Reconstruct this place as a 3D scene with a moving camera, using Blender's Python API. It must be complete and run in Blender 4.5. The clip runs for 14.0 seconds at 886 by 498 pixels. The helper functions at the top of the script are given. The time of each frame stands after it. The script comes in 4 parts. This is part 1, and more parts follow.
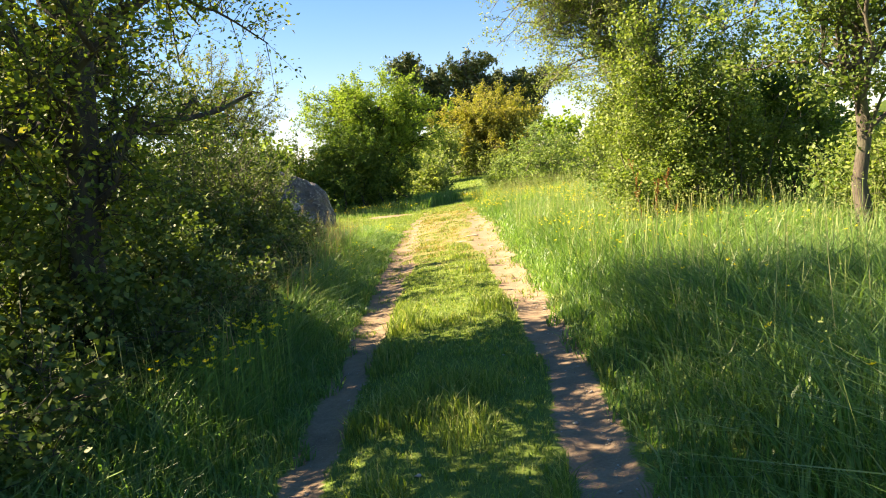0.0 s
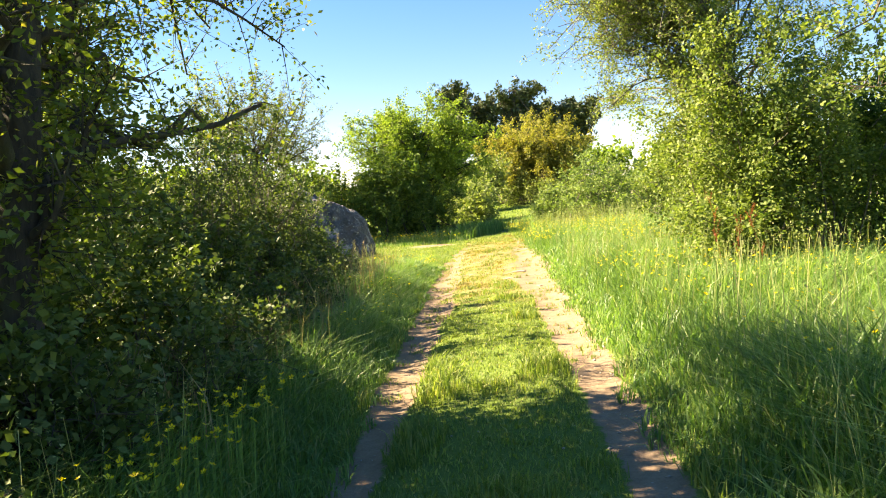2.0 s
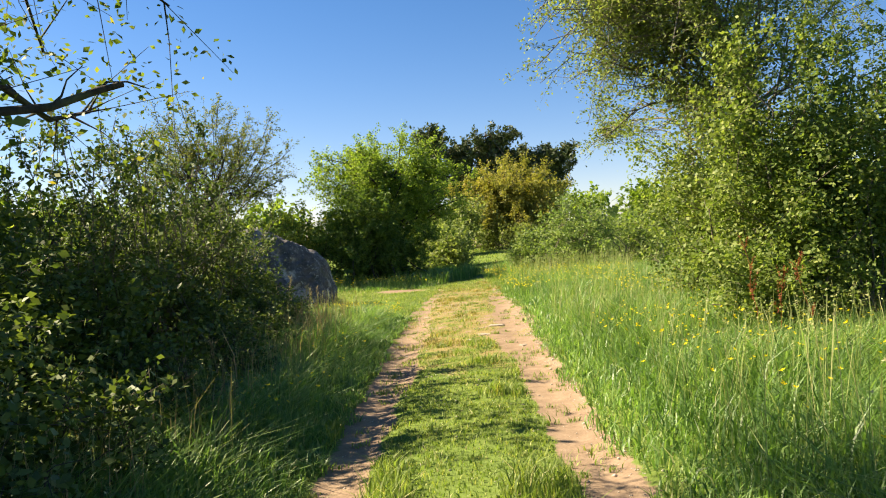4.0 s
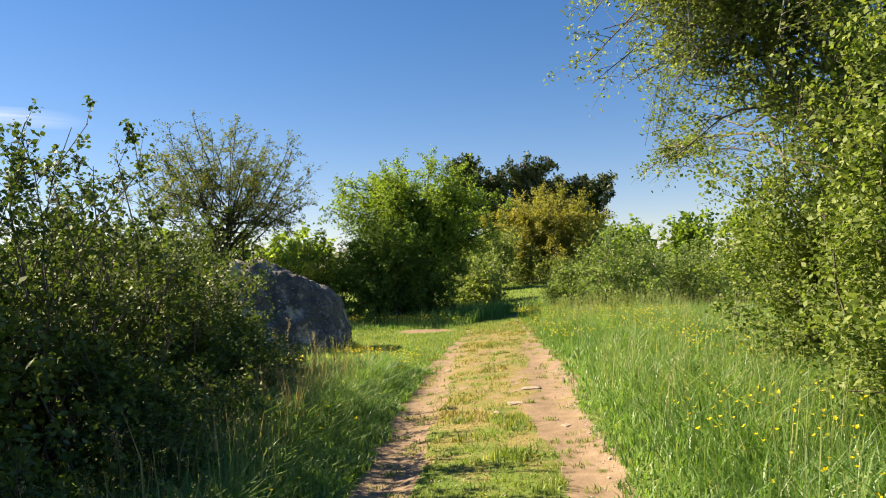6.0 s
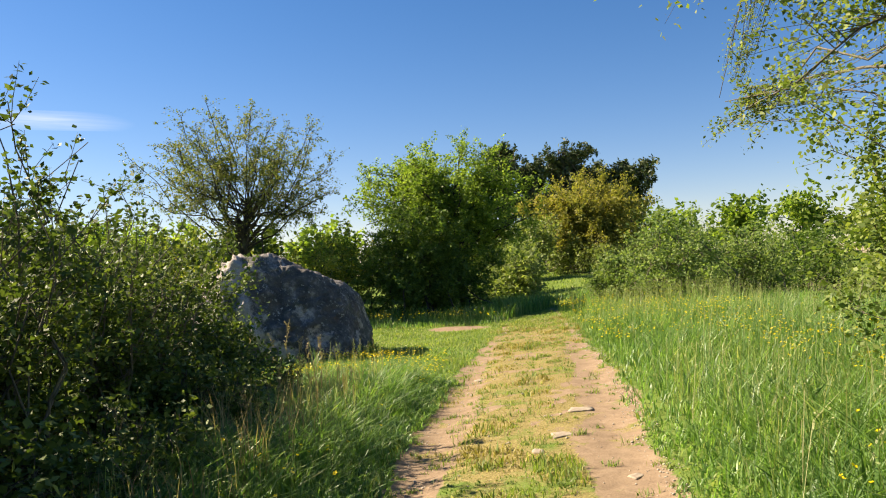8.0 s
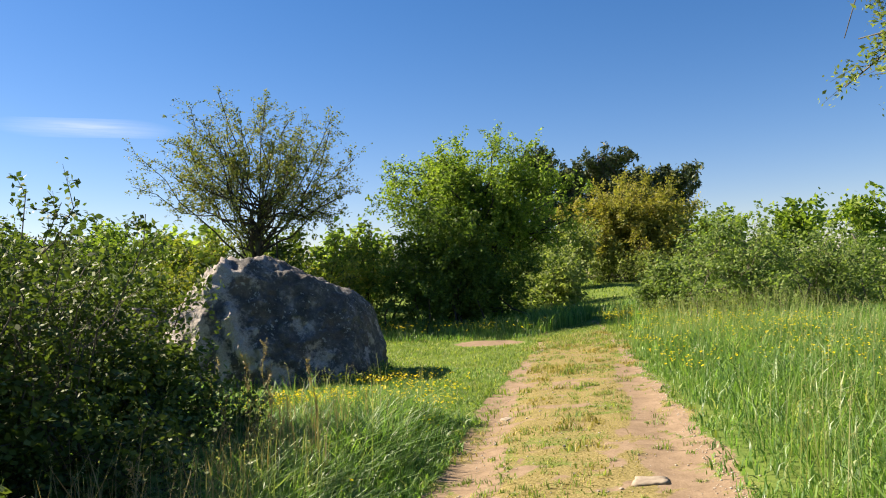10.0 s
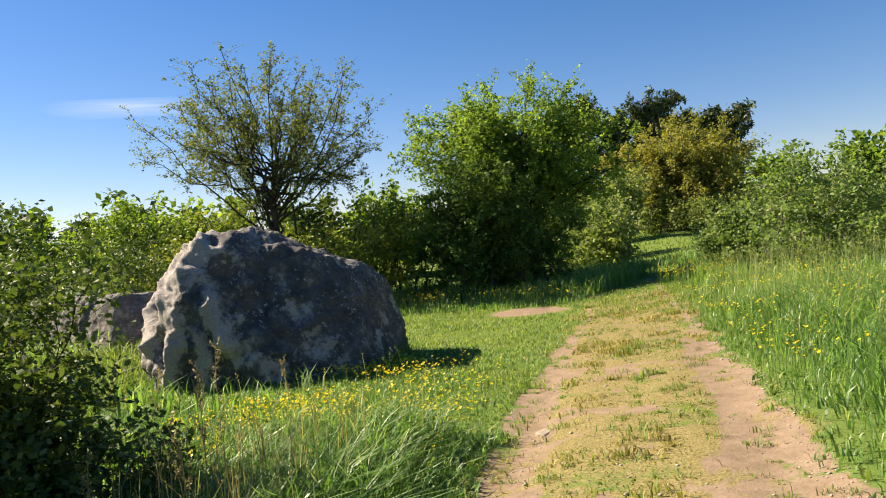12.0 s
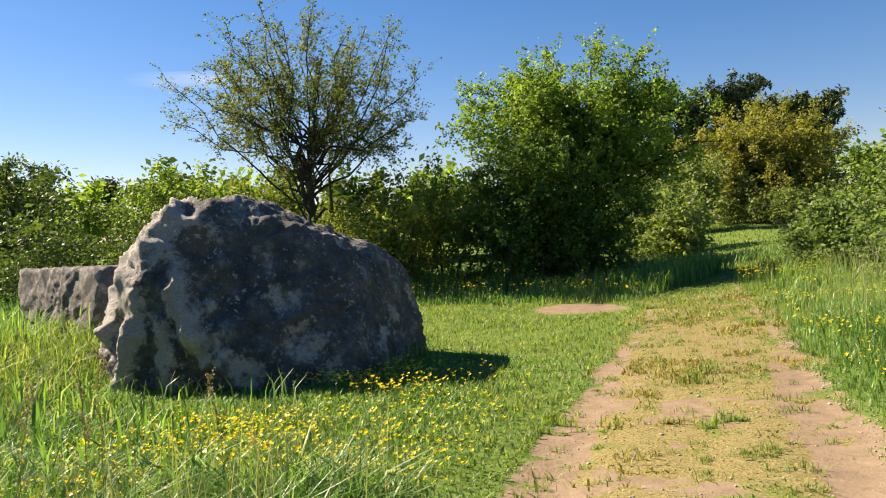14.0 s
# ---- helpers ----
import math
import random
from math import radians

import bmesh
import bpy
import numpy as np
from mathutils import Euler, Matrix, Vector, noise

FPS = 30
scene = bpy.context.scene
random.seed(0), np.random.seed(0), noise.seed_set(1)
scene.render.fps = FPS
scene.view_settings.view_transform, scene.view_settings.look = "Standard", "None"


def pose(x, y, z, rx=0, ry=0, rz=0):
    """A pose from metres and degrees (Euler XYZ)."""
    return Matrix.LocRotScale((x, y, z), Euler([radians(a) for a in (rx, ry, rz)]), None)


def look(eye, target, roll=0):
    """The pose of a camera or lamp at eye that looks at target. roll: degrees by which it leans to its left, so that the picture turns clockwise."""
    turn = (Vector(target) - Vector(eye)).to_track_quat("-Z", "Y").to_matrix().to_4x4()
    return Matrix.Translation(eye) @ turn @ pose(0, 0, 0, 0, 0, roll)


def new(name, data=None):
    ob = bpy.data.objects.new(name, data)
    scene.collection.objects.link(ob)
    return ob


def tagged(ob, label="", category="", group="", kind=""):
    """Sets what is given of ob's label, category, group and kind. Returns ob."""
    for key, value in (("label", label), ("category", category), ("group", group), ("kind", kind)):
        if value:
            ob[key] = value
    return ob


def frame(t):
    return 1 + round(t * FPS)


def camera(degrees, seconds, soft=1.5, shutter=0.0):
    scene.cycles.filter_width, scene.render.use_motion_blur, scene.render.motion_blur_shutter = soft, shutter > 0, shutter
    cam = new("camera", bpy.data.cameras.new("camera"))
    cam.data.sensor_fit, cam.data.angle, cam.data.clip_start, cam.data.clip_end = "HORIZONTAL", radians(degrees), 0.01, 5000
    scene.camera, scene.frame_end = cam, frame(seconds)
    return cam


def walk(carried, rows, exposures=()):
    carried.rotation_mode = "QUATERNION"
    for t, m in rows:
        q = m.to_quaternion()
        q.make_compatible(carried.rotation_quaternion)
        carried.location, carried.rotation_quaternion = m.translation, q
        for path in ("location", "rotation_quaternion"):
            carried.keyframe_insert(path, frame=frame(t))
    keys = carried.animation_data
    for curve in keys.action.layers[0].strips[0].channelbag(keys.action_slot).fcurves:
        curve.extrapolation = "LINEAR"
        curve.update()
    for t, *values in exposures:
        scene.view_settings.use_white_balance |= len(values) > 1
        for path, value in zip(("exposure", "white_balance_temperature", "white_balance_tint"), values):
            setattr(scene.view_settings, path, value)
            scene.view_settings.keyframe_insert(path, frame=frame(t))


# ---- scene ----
PATH = [
    (0, (-0.116, -0.994, 1.393), (-0.074, 0.995, 1.192), -5.0),
    (0.5, (-0.091, -0.766, 1.38), (-0.066, 1.222, 1.163), -4.2),
    (1, (-0.067, -0.451, 1.399), (-0.079, 1.539, 1.209), -3.9),
    (1.5, (-0.099, -0.095, 1.415), (-0.152, 1.897, 1.249), -4.7),
    (2, (-0.078, 0.301, 1.419), (-0.149, 2.297, 1.301), -3.8),
    (2.5, (-0.085, 0.769, 1.425), (-0.165, 2.766, 1.347), -2.6),
    (3, (-0.094, 1.243, 1.426), (-0.119, 3.241, 1.348), -2.3),
    (3.2, (-0.096, 1.432, 1.38), (-0.09, 3.431, 1.311), -2.5),
    (5.3, (0.112, 3.686, 1.495), (0.115, 5.684, 1.565), -2.4),
    (5.5, (0.093, 3.893, 1.531), (0.095, 5.892, 1.603), -1.8),
    (6, (0.127, 4.53, 1.547), (0.045, 6.527, 1.628), -1.5),
    (6.5, (0.125, 5.116, 1.536), (0.011, 7.112, 1.571), -2.2),
    (7, (0.167, 5.644, 1.545), (0.077, 7.642, 1.561), -2.6),
    (7.5, (0.196, 6.154, 1.569), (0.028, 8.147, 1.614), -3.2),
    (7.7, (0.211, 6.357, 1.565), (0.037, 8.349, 1.618), -2.9),
    (9.8, (0.238, 8.83, 1.544), (-0.047, 10.808, 1.63), -2.3),
    (10, (0.205, 9.037, 1.552), (-0.08, 11.015, 1.637), -2.2),
    (10.5, (0.208, 9.565, 1.537), (-0.098, 11.54, 1.608), -2.3),
    (11, (0.215, 10.201, 1.559), (-0.201, 12.156, 1.628), -3.4),
    (11.5, (0.219, 10.798, 1.562), (-0.144, 12.764, 1.569), -4.2),
    (12, (0.231, 11.338, 1.613), (-0.183, 13.294, 1.597), -5.2),
    (12.5, (0.21, 11.879, 1.608), (-0.26, 13.823, 1.589), -4.5),
    (13, (0.268, 12.434, 1.601), (-0.221, 14.373, 1.572), -4.4),
    (13.5, (0.268, 12.945, 1.601), (-0.251, 14.876, 1.562), -3.8),
    (14, (0.284, 13.482, 1.579), (-0.305, 15.392, 1.524), -2.7),
]
cam = camera(61.8, 14.0, soft=1.05)
walk(cam, [(t, look(eye, target, roll)) for t, eye, target, roll in PATH],
     exposures=[(0, 2.27, 8200, 10), (1, 2.52, 8400, 10), (2, 2.47, 8300, 10), (2.6, 2.0, 7800, 10), (3.2, 1.85, 7500, 10), (5.3, 1.52, 7500, 10), (7.5, 1.50, 7450, 10), (10, 1.40, 6950, 10), (14, 1.34, 7100, 10)])

# ---- world, sun, exposure ----
SUN_FROM = Vector((-0.93, 0.17, 0.76)).normalized()
SUN_ELEV = math.asin(SUN_FROM.z)
world = bpy.data.worlds.new("sky")
scene.world = world
world.use_nodes = True
wt = world.node_tree
sky = wt.nodes.new("ShaderNodeTexSky")
sky.sky_type = "NISHITA"
sky.sun_disc = False
sky.sun_elevation = SUN_ELEV
sky.sun_rotation = math.atan2(SUN_FROM.x, SUN_FROM.y)
sky.altitude = 50
sky.air_density = 1.0
sky.dust_density = 0.15
sky.ozone_density = 3.0
wt.nodes["Background"].inputs[1].default_value = 0.050
hue = wt.nodes.new("ShaderNodeHueSaturation")
hue.inputs["Saturation"].default_value = 1.32
wt.links.new(sky.outputs[0], hue.inputs["Color"])
warm_sky = wt.nodes.new("ShaderNodeMix")
warm_sky.data_type, warm_sky.blend_type = "RGBA", "MULTIPLY"
warm_sky.inputs[0].default_value = 1.0
warm_sky.inputs[7].default_value = (1.13, 0.98, 1.11, 1)
wt.links.new(hue.outputs[0], warm_sky.inputs[6])
wt.links.new(warm_sky.outputs[2], wt.nodes["Background"].inputs[0])
sun_data = bpy.data.lights.new("sun", "SUN")
sun_data.energy = 5.0
sun_data.angle = radians(0.5)
sun_data.color = (1.0, 0.90, 0.74)
sun = new("sun", sun_data)
sun.matrix_world = look(SUN_FROM * 60, (0, 0, 0))


# ---- materials ----
class Nodes:
    """A small wrapper for building node materials."""

    def __init__(self, name):
        self.mat = bpy.data.materials.new(name)
        self.mat.use_nodes = True
        self.t = self.mat.node_tree
        self.bsdf = self.t.nodes["Principled BSDF"]
        self.out = self.t.nodes["Material Output"]

    def add(self, kind, **values):
        n = self.t.nodes.new(kind)
        for key, v in values.items():
            n.inputs[key.replace("_", " ")].default_value = v
        return n

    def link(self, a, b):
        self.t.links.new(a, b)

    def coords(self):
        return self.add("ShaderNodeTexCoord").outputs["Object"]

    def noise(self, scale, detail=4.0, rough=0.6, where=None):
        n = self.add("ShaderNodeTexNoise", Scale=scale, Detail=detail, Roughness=rough)
        if where is not None:
            self.link(where, n.inputs["Vector"])
        return n.outputs["Fac"]

    def ramp(self, fac, stops, mode="LINEAR"):
        r = self.t.nodes.new("ShaderNodeValToRGB")
        r.color_ramp.interpolation = mode
        e = r.color_ramp.elements
        while len(e) < len(stops):
            e.new(0.5)
        for el, (p, c) in zip(e, stops):
            el.position = p
            el.color = (*c, 1.0) if len(c) == 3 else c
        self.link(fac, r.inputs[0])
        return r.outputs[0]

    def mix(self, fac, a, b, mode="MIX"):
        m = self.t.nodes.new("ShaderNodeMix")
        m.data_type = "RGBA"
        m.blend_type = mode
        for sock, v in ((m.inputs[0], fac), (m.inputs[6], a), (m.inputs[7], b)):
            if isinstance(v, (int, float)):
                sock.default_value = v
            elif isinstance(v, tuple):
                sock.default_value = (*v, 1.0)
            else:
                self.link(v, sock)
        return m.outputs[2]

    def calc(self, op, a, b=0.0):
        m = self.t.nodes.new("ShaderNodeMath")
        m.operation = op
        for sock, v in zip(m.inputs, (a, b)):
            if isinstance(v, (int, float)):
                sock.default_value = v
            else:
                self.link(v, sock)
        return m.outputs[0]

    def bump(self, height, strength, distance):
        b = self.add("ShaderNodeBump", Strength=strength, Distance=distance)
        self.link(height, b.inputs["Height"])
        self.link(b.outputs[0], self.bsdf.inputs["Normal"])

    def base(self, colour):
        self.link(colour, self.bsdf.inputs["Base Color"])


def leaf_material(name, stops, rough=0.55, through_light=0.45, patch=0.6, gloss=0.25, low=(0.80, 0.82, 0.72), high=(1.24, 1.14, 0.90), glow=(1.2, 1.3, 0.6)):
    """Leaves or blades: a colour for each one, tinted in larger patches, with light passing through."""
    n = Nodes(name)
    island = n.add("ShaderNodeNewGeometry").outputs["Random Per Island"]
    col = n.ramp(island, stops)
    patches = n.noise(patch, 3.0, 0.6, n.coords())
    tint = n.ramp(patches, [(0.3, low), (0.7, high)])
    col = n.mix(1.0, col, tint, "MULTIPLY")
    n.base(col)
    n.bsdf.inputs["Roughness"].default_value = rough
    n.bsdf.inputs["Specular IOR Level"].default_value = gloss
    trans = n.add("ShaderNodeBsdfTranslucent")
    warm = n.mix(1.0, col, glow, "MULTIPLY")
    n.link(warm, trans.inputs["Color"])
    m = n.add("ShaderNodeMixShader", Fac=through_light)
    n.link(n.bsdf.outputs[0], m.inputs[1])
    n.link(trans.outputs[0], m.inputs[2])
    n.link(m.outputs[0], n.out.inputs["Surface"])
    return n.mat


def bark_material(name, dark, light, scale=6.0):
    n = Nodes(name)
    c = n.coords()
    mp = n.add("ShaderNodeMapping")
    mp.inputs["Scale"].default_value = (1, 1, 0.22)
    n.link(c, mp.inputs["Vector"])
    grain = n.noise(scale * 5, 6.0, 0.7, mp.outputs[0])
    stain = n.noise(scale * 0.5, 3.0, 0.6, c)
    col = n.ramp(grain, [(0.3, dark), (0.72, light)])
    col = n.mix(n.ramp(stain, [(0.5, (0, 0, 0)), (0.72, (0.6, 0.6, 0.6))]), col, (0.11, 0.13, 0.06))
    n.base(col)
    n.bsdf.inputs["Roughness"].default_value = 0.9
    n.bump(grain, 0.7, 0.02)
    return n.mat


def plain_material(name, a, b, scale, rough=0.8, bump=0.3, dist=0.01):
    n = Nodes(name)
    f = n.noise(scale, 5.0, 0.65, n.coords())
    n.base(n.ramp(f, [(0.3, a), (0.7, b)]))
    n.bsdf.inputs["Roughness"].default_value = rough
    n.bump(f, bump, dist)
    return n.mat


def ground_material():
    """Bare sandy earth, dry straw and turf soil, laid out by the sheet's cover attribute and broken up by noise."""
    n = Nodes("meadow_earth")
    c = n.coords()
    cover = n.t.nodes.new("ShaderNodeVertexColor")
    cover.layer_name = "cover"
    sep = n.t.nodes.new("ShaderNodeSeparateColor")
    n.link(cover.outputs[0], sep.inputs[0])
    fine = n.noise(55.0, 6.0, 0.7, c)
    mid = n.noise(6.0, 5.0, 0.65, c)
    big = n.noise(0.8, 3.0, 0.6, c)
    rough_edge = n.calc("MULTIPLY", n.calc("SUBTRACT", n.noise(14.0, 4.0, 0.7, c), 0.5), 0.9)
    dirt_f = n.ramp(n.calc("ADD", sep.outputs[0], rough_edge), [(0.42, (0, 0, 0)), (0.58, (1, 1, 1))])
    dry_f = n.ramp(n.calc("ADD", sep.outputs[1], rough_edge), [(0.35, (0, 0, 0)), (0.65, (1, 1, 1))])
    earth = n.ramp(mid, [(0.25, (0.165, 0.117, 0.076)), (0.5, (0.26, 0.187, 0.122)), (0.8, (0.365, 0.27, 0.182))])
    earth = n.mix(0.35, earth, n.ramp(fine, [(0.3, (0.14, 0.09, 0.065)), (0.7, (0.36, 0.27, 0.20))]))
    straw = n.ramp(fine, [(0.3, (0.085, 0.075, 0.03)), (0.5, (0.235, 0.19, 0.08)), (0.7, (0.40, 0.32, 0.155))])
    turf = n.ramp(fine, [(0.25, (0.062, 0.098, 0.024)), (0.5, (0.115, 0.170, 0.042)), (0.75, (0.18, 0.23, 0.066))])
    turf = n.mix(n.ramp(big, [(0.35, (0, 0, 0)), (0.7, (0.6, 0.6, 0.6))]), turf, (0.15, 0.19, 0.045))
    col = n.mix(dry_f, turf, straw)
    col = n.mix(dirt_f, col, earth)
    n.base(col)
    n.bsdf.inputs["Roughness"].default_value = 0.95
    n.bsdf.inputs["Specular IOR Level"].default_value = 0.0
    h = n.calc("ADD", n.calc("MULTIPLY", fine, 0.35), mid)
    n.bump(h, 0.55, 0.03)
    return n.mat


def rock_material(name, darks, lights, lichen=0.5):
    """Weathered stone: dark crust, worn pale patches, brown stains, small lichen spots, and a mask of pale ridges and
    painted sunlight.
    """
    n = Nodes(name)
    c = n.coords()
    grain = n.noise(42.0, 6.0, 0.75, c)
    mid = n.noise(3.6, 8.0, 0.72, c)
    big = n.noise(1.3, 4.0, 0.6, c)
    vor = n.add("ShaderNodeTexVoronoi", Scale=7.0)
    n.link(c, vor.inputs["Vector"])
    half = tuple(a * 0.80 + b * 0.20 for a, b in zip(darks, lights))
    col = n.ramp(mid, [(0.40, darks), (0.56, half), (0.72, lights)])
    col = n.mix(n.ramp(big, [(0.54, (0, 0, 0)), (0.68, (0.55, 0.55, 0.55))]), col, (0.15, 0.098, 0.068))
    col = n.mix(0.22, col, n.ramp(grain, [(0.3, (0.022, 0.021, 0.021)), (0.75, (0.26, 0.24, 0.22))]))
    worn = n.ramp(n.noise(1.9, 7.0, 0.7, c), [(0.58, (0, 0, 0)), (0.64, (0.8, 0.8, 0.8))])
    col = n.mix(worn, col, (0.44, 0.39, 0.34))
    # pale stone on ridges and hollows, plus sunlight painted on the boulder's left side
    paling = n.add("ShaderNodeAttribute")
    paling.attribute_name = "wear_and_sun"
    paled = n.calc("ADD", paling.outputs["Fac"], n.calc("MULTIPLY", n.calc("SUBTRACT", n.noise(5.5, 7.0, 0.75, c), 0.5), 2.2))
    col = n.mix(n.ramp(paled, [(0.34, (0, 0, 0)), (0.62, (0.85, 0.85, 0.85))]), col, n.ramp(grain, [(0.3, (0.25, 0.205, 0.175)), (0.7, (0.56, 0.50, 0.45))]))
    spots = n.calc("MULTIPLY", n.ramp(n.noise(16.0, 5.0, 0.6, c), [(0.58, (0, 0, 0)), (0.62, (1, 1, 1))]), n.ramp(n.noise(2.3, 2.0, 0.5, c), [(0.44, (0, 0, 0)), (0.6, (1, 1, 1))]))
    col = n.mix(n.calc("MULTIPLY", spots, lichen), col, (0.42, 0.41, 0.37))
    moss = n.ramp(n.noise(2.1, 4.0, 0.6, c), [(0.60, (0, 0, 0)), (0.70, (0.6, 0.6, 0.6))])
    col = n.mix(moss, col, (0.10, 0.095, 0.045))
    n.base(col)
    n.bsdf.inputs["Roughness"].default_value = 0.88
    h = n.calc("ADD", n.calc("MULTIPLY", grain, 0.3), n.calc("ADD", mid, n.calc("MULTIPLY", vor.outputs["Distance"], 0.08)))
    n.bump(h, 0.9, 0.06)
    return n.mat



LEAF_BRIGHT = leaf_material("leaf_bright", [(0.0, (0.095, 0.150, 0.040)), (0.5, (0.165, 0.235, 0.066)), (1.0, (0.29, 0.345, 0.125))], through_light=0.42)
LEAF_HEDGE = leaf_material("leaf_hedge", [(0.0, (0.056, 0.092, 0.025)), (0.6, (0.098, 0.150, 0.040)), (1.0, (0.165, 0.215, 0.066))], through_light=0.3, gloss=0.3)
LEAF_DARK = leaf_material("leaf_dark", [(0.0, (0.062, 0.115, 0.028)), (0.6, (0.110, 0.180, 0.046)), (1.0, (0.175, 0.250, 0.072))], through_light=0.46)
LEAF_OAK = leaf_material("leaf_young_oak", [(0.0, (0.085, 0.130, 0.028)), (0.5, (0.145, 0.205, 0.046)), (0.88, (0.225, 0.262, 0.062)), (1.0, (0.36, 0.30, 0.075))], gloss=0.35)
LEAF_FRESH = leaf_material("leaf_fresh", [(0.0, (0.108, 0.178, 0.036)), (0.6, (0.195, 0.285, 0.060)), (1.0, (0.31, 0.395, 0.108))], through_light=0.52)
LEAF_BRONZE = leaf_material("leaf_bronze", [(0.0, (0.175, 0.190, 0.048)), (0.5, (0.265, 0.265, 0.070)), (1.0, (0.38, 0.33, 0.105))])
LEAF_SPARSE = leaf_material("leaf_olive", [(0.0, (0.09, 0.125, 0.044)), (0.5, (0.150, 0.185, 0.064)), (1.0, (0.235, 0.22, 0.092))])
LEAF_SHRUB = leaf_material("leaf_shrub", [(0.0, (0.127, 0.172, 0.034)), (0.5, (0.218, 0.259, 0.052)), (1.0, (0.356, 0.333, 0.081))])
LEAF_WILLOW = leaf_material("leaf_willow", [(0.0, (0.118, 0.165, 0.056)), (0.5, (0.192, 0.248, 0.090)), (1.0, (0.31, 0.35, 0.16))], through_light=0.48)
NEEDLES = leaf_material("pine_needles", [(0.0, (0.042, 0.066, 0.040)), (0.6, (0.072, 0.104, 0.058)), (1.0, (0.115, 0.118, 0.068))], through_light=0.15, patch=0.15)
LEAF_SALLOW = leaf_material("leaf_sallow", [(0.0, (0.105, 0.170, 0.058)), (0.5, (0.175, 0.255, 0.095)), (1.0, (0.28, 0.345, 0.155))], through_light=0.46)
LEAF_RUST = leaf_material("leaf_rust", [(0.0, (0.20, 0.07, 0.04)), (1.0, (0.36, 0.14, 0.07))])
GRASS_TALL = leaf_material("grass_tall", [(0.0, (0.082, 0.158, 0.046)), (0.5, (0.150, 0.262, 0.073)), (0.92, (0.25, 0.37, 0.122)), (1.0, (0.44, 0.44, 0.24))], rough=0.4, through_light=0.5, patch=0.9, gloss=0.45, low=(0.86, 0.92, 0.90), high=(1.14, 1.10, 0.95), glow=(1.25, 1.35, 0.62))
GRASS_SHORT = leaf_material("grass_short", [(0.0, (0.112, 0.178, 0.045)), (0.5, (0.190, 0.265, 0.066)), (0.85, (0.285, 0.35, 0.098)), (1.0, (0.45, 0.41, 0.21))], through_light=0.46, patch=1.6, gloss=0.35, low=(0.84, 0.88, 0.86), high=(1.2, 1.12, 0.92))
GRASS_DRY = leaf_material("grass_dry", [(0.0, (0.208, 0.192, 0.048)), (0.5, (0.320, 0.280, 0.088)), (1.0, (0.416, 0.352, 0.160))], through_light=0.3, patch=2.0)
STRAW_GREEN = leaf_material("flowering_stems", [(0.0, (0.22, 0.30, 0.11)), (0.6, (0.34, 0.39, 0.19)), (1.0, (0.46, 0.43, 0.28))], through_light=0.35)
STRAW = leaf_material("dead_stalks", [(0.0, (0.28, 0.235, 0.15)), (0.6, (0.39, 0.33, 0.22)), (1.0, (0.32, 0.22, 0.14))], through_light=0.25)
PETAL = leaf_material("buttercup_petal", [(0.0, (0.80, 0.62, 0.02)), (1.0, (0.92, 0.74, 0.04))], rough=0.3, through_light=0.35)
BARK_DARK = bark_material("bark_dark", (0.016, 0.013, 0.009), (0.07, 0.056, 0.042))
BARK_BROWN = bark_material("bark_brown", (0.035, 0.027, 0.020), (0.13, 0.10, 0.075))
BARK_GREY = bark_material("bark_grey", (0.06, 0.05, 0.038), (0.22, 0.185, 0.14))
EARTH = ground_material()
ROCK = rock_material("quartzite_rock", (0.027, 0.026, 0.026), (0.40, 0.36, 0.33), 0.8)
ROCK_FLAT = rock_material("flat_rock", (0.11, 0.092, 0.088), (0.44, 0.385, 0.355), 0.4)
PALE_STONE = plain_material("pale_stone", (0.22, 0.17, 0.125), (0.38, 0.315, 0.24), 18.0, 0.85, 0.4)
GRAVEL_MAT = plain_material("gravel_chips", (0.25, 0.20, 0.16), (0.50, 0.45, 0.38), 60.0, 0.85, 0.2)
WOOD_GREY = plain_material("weathered_wood", (0.16, 0.13, 0.10), (0.34, 0.29, 0.24), 14.0, 0.9, 0.4)


# ---- geometry helpers ----
def lattice_noise(x, y, size, seed):
    """Smooth noise from 0 to 1 over the plan, with features about size metres across."""
    table = np.random.RandomState(seed).rand(64, 64)
    u, v = np.asarray(x, float) / size + 400.0, np.asarray(y, float) / size + 400.0
    i, j = np.floor(u).astype(int), np.floor(v).astype(int)
    a, b = u - i, v - j
    a, b = a * a * (3 - 2 * a), b * b * (3 - 2 * b)
    i0, j0, i1, j1 = i % 64, j % 64, (i + 1) % 64, (j + 1) % 64
    return (table[i0, j0] * (1 - a) + table[i1, j0] * a) * (1 - b) + (table[i0, j1] * (1 - a) + table[i1, j1] * a) * b


def smooth(lo, hi, v):
    k = np.clip((np.asarray(v, float) - lo) / (hi - lo), 0, 1)
    return k * k * (3 - 2 * k)


def mesh_data(name, verts, faces, mat, smoothed=False):
    """A mesh from an array of corners and an array of faces with three or four corners each."""
    verts, faces = np.asarray(verts, np.float32), np.asarray(faces, np.int32)
    me = bpy.data.meshes.new(name)
    k = faces.shape[1]
    me.vertices.add(len(verts))
    me.vertices.foreach_set("co", verts.ravel())
    me.loops.add(faces.size)
    me.loops.foreach_set("vertex_index", faces.ravel())
    me.polygons.add(len(faces))
    me.polygons.foreach_set("loop_start", np.arange(0, faces.size, k, dtype=np.int32))
    if smoothed:
        me.polygons.foreach_set("use_smooth", np.ones(len(faces), bool))
    me.update(calc_edges=True)
    me.materials.append(mat)
    return me


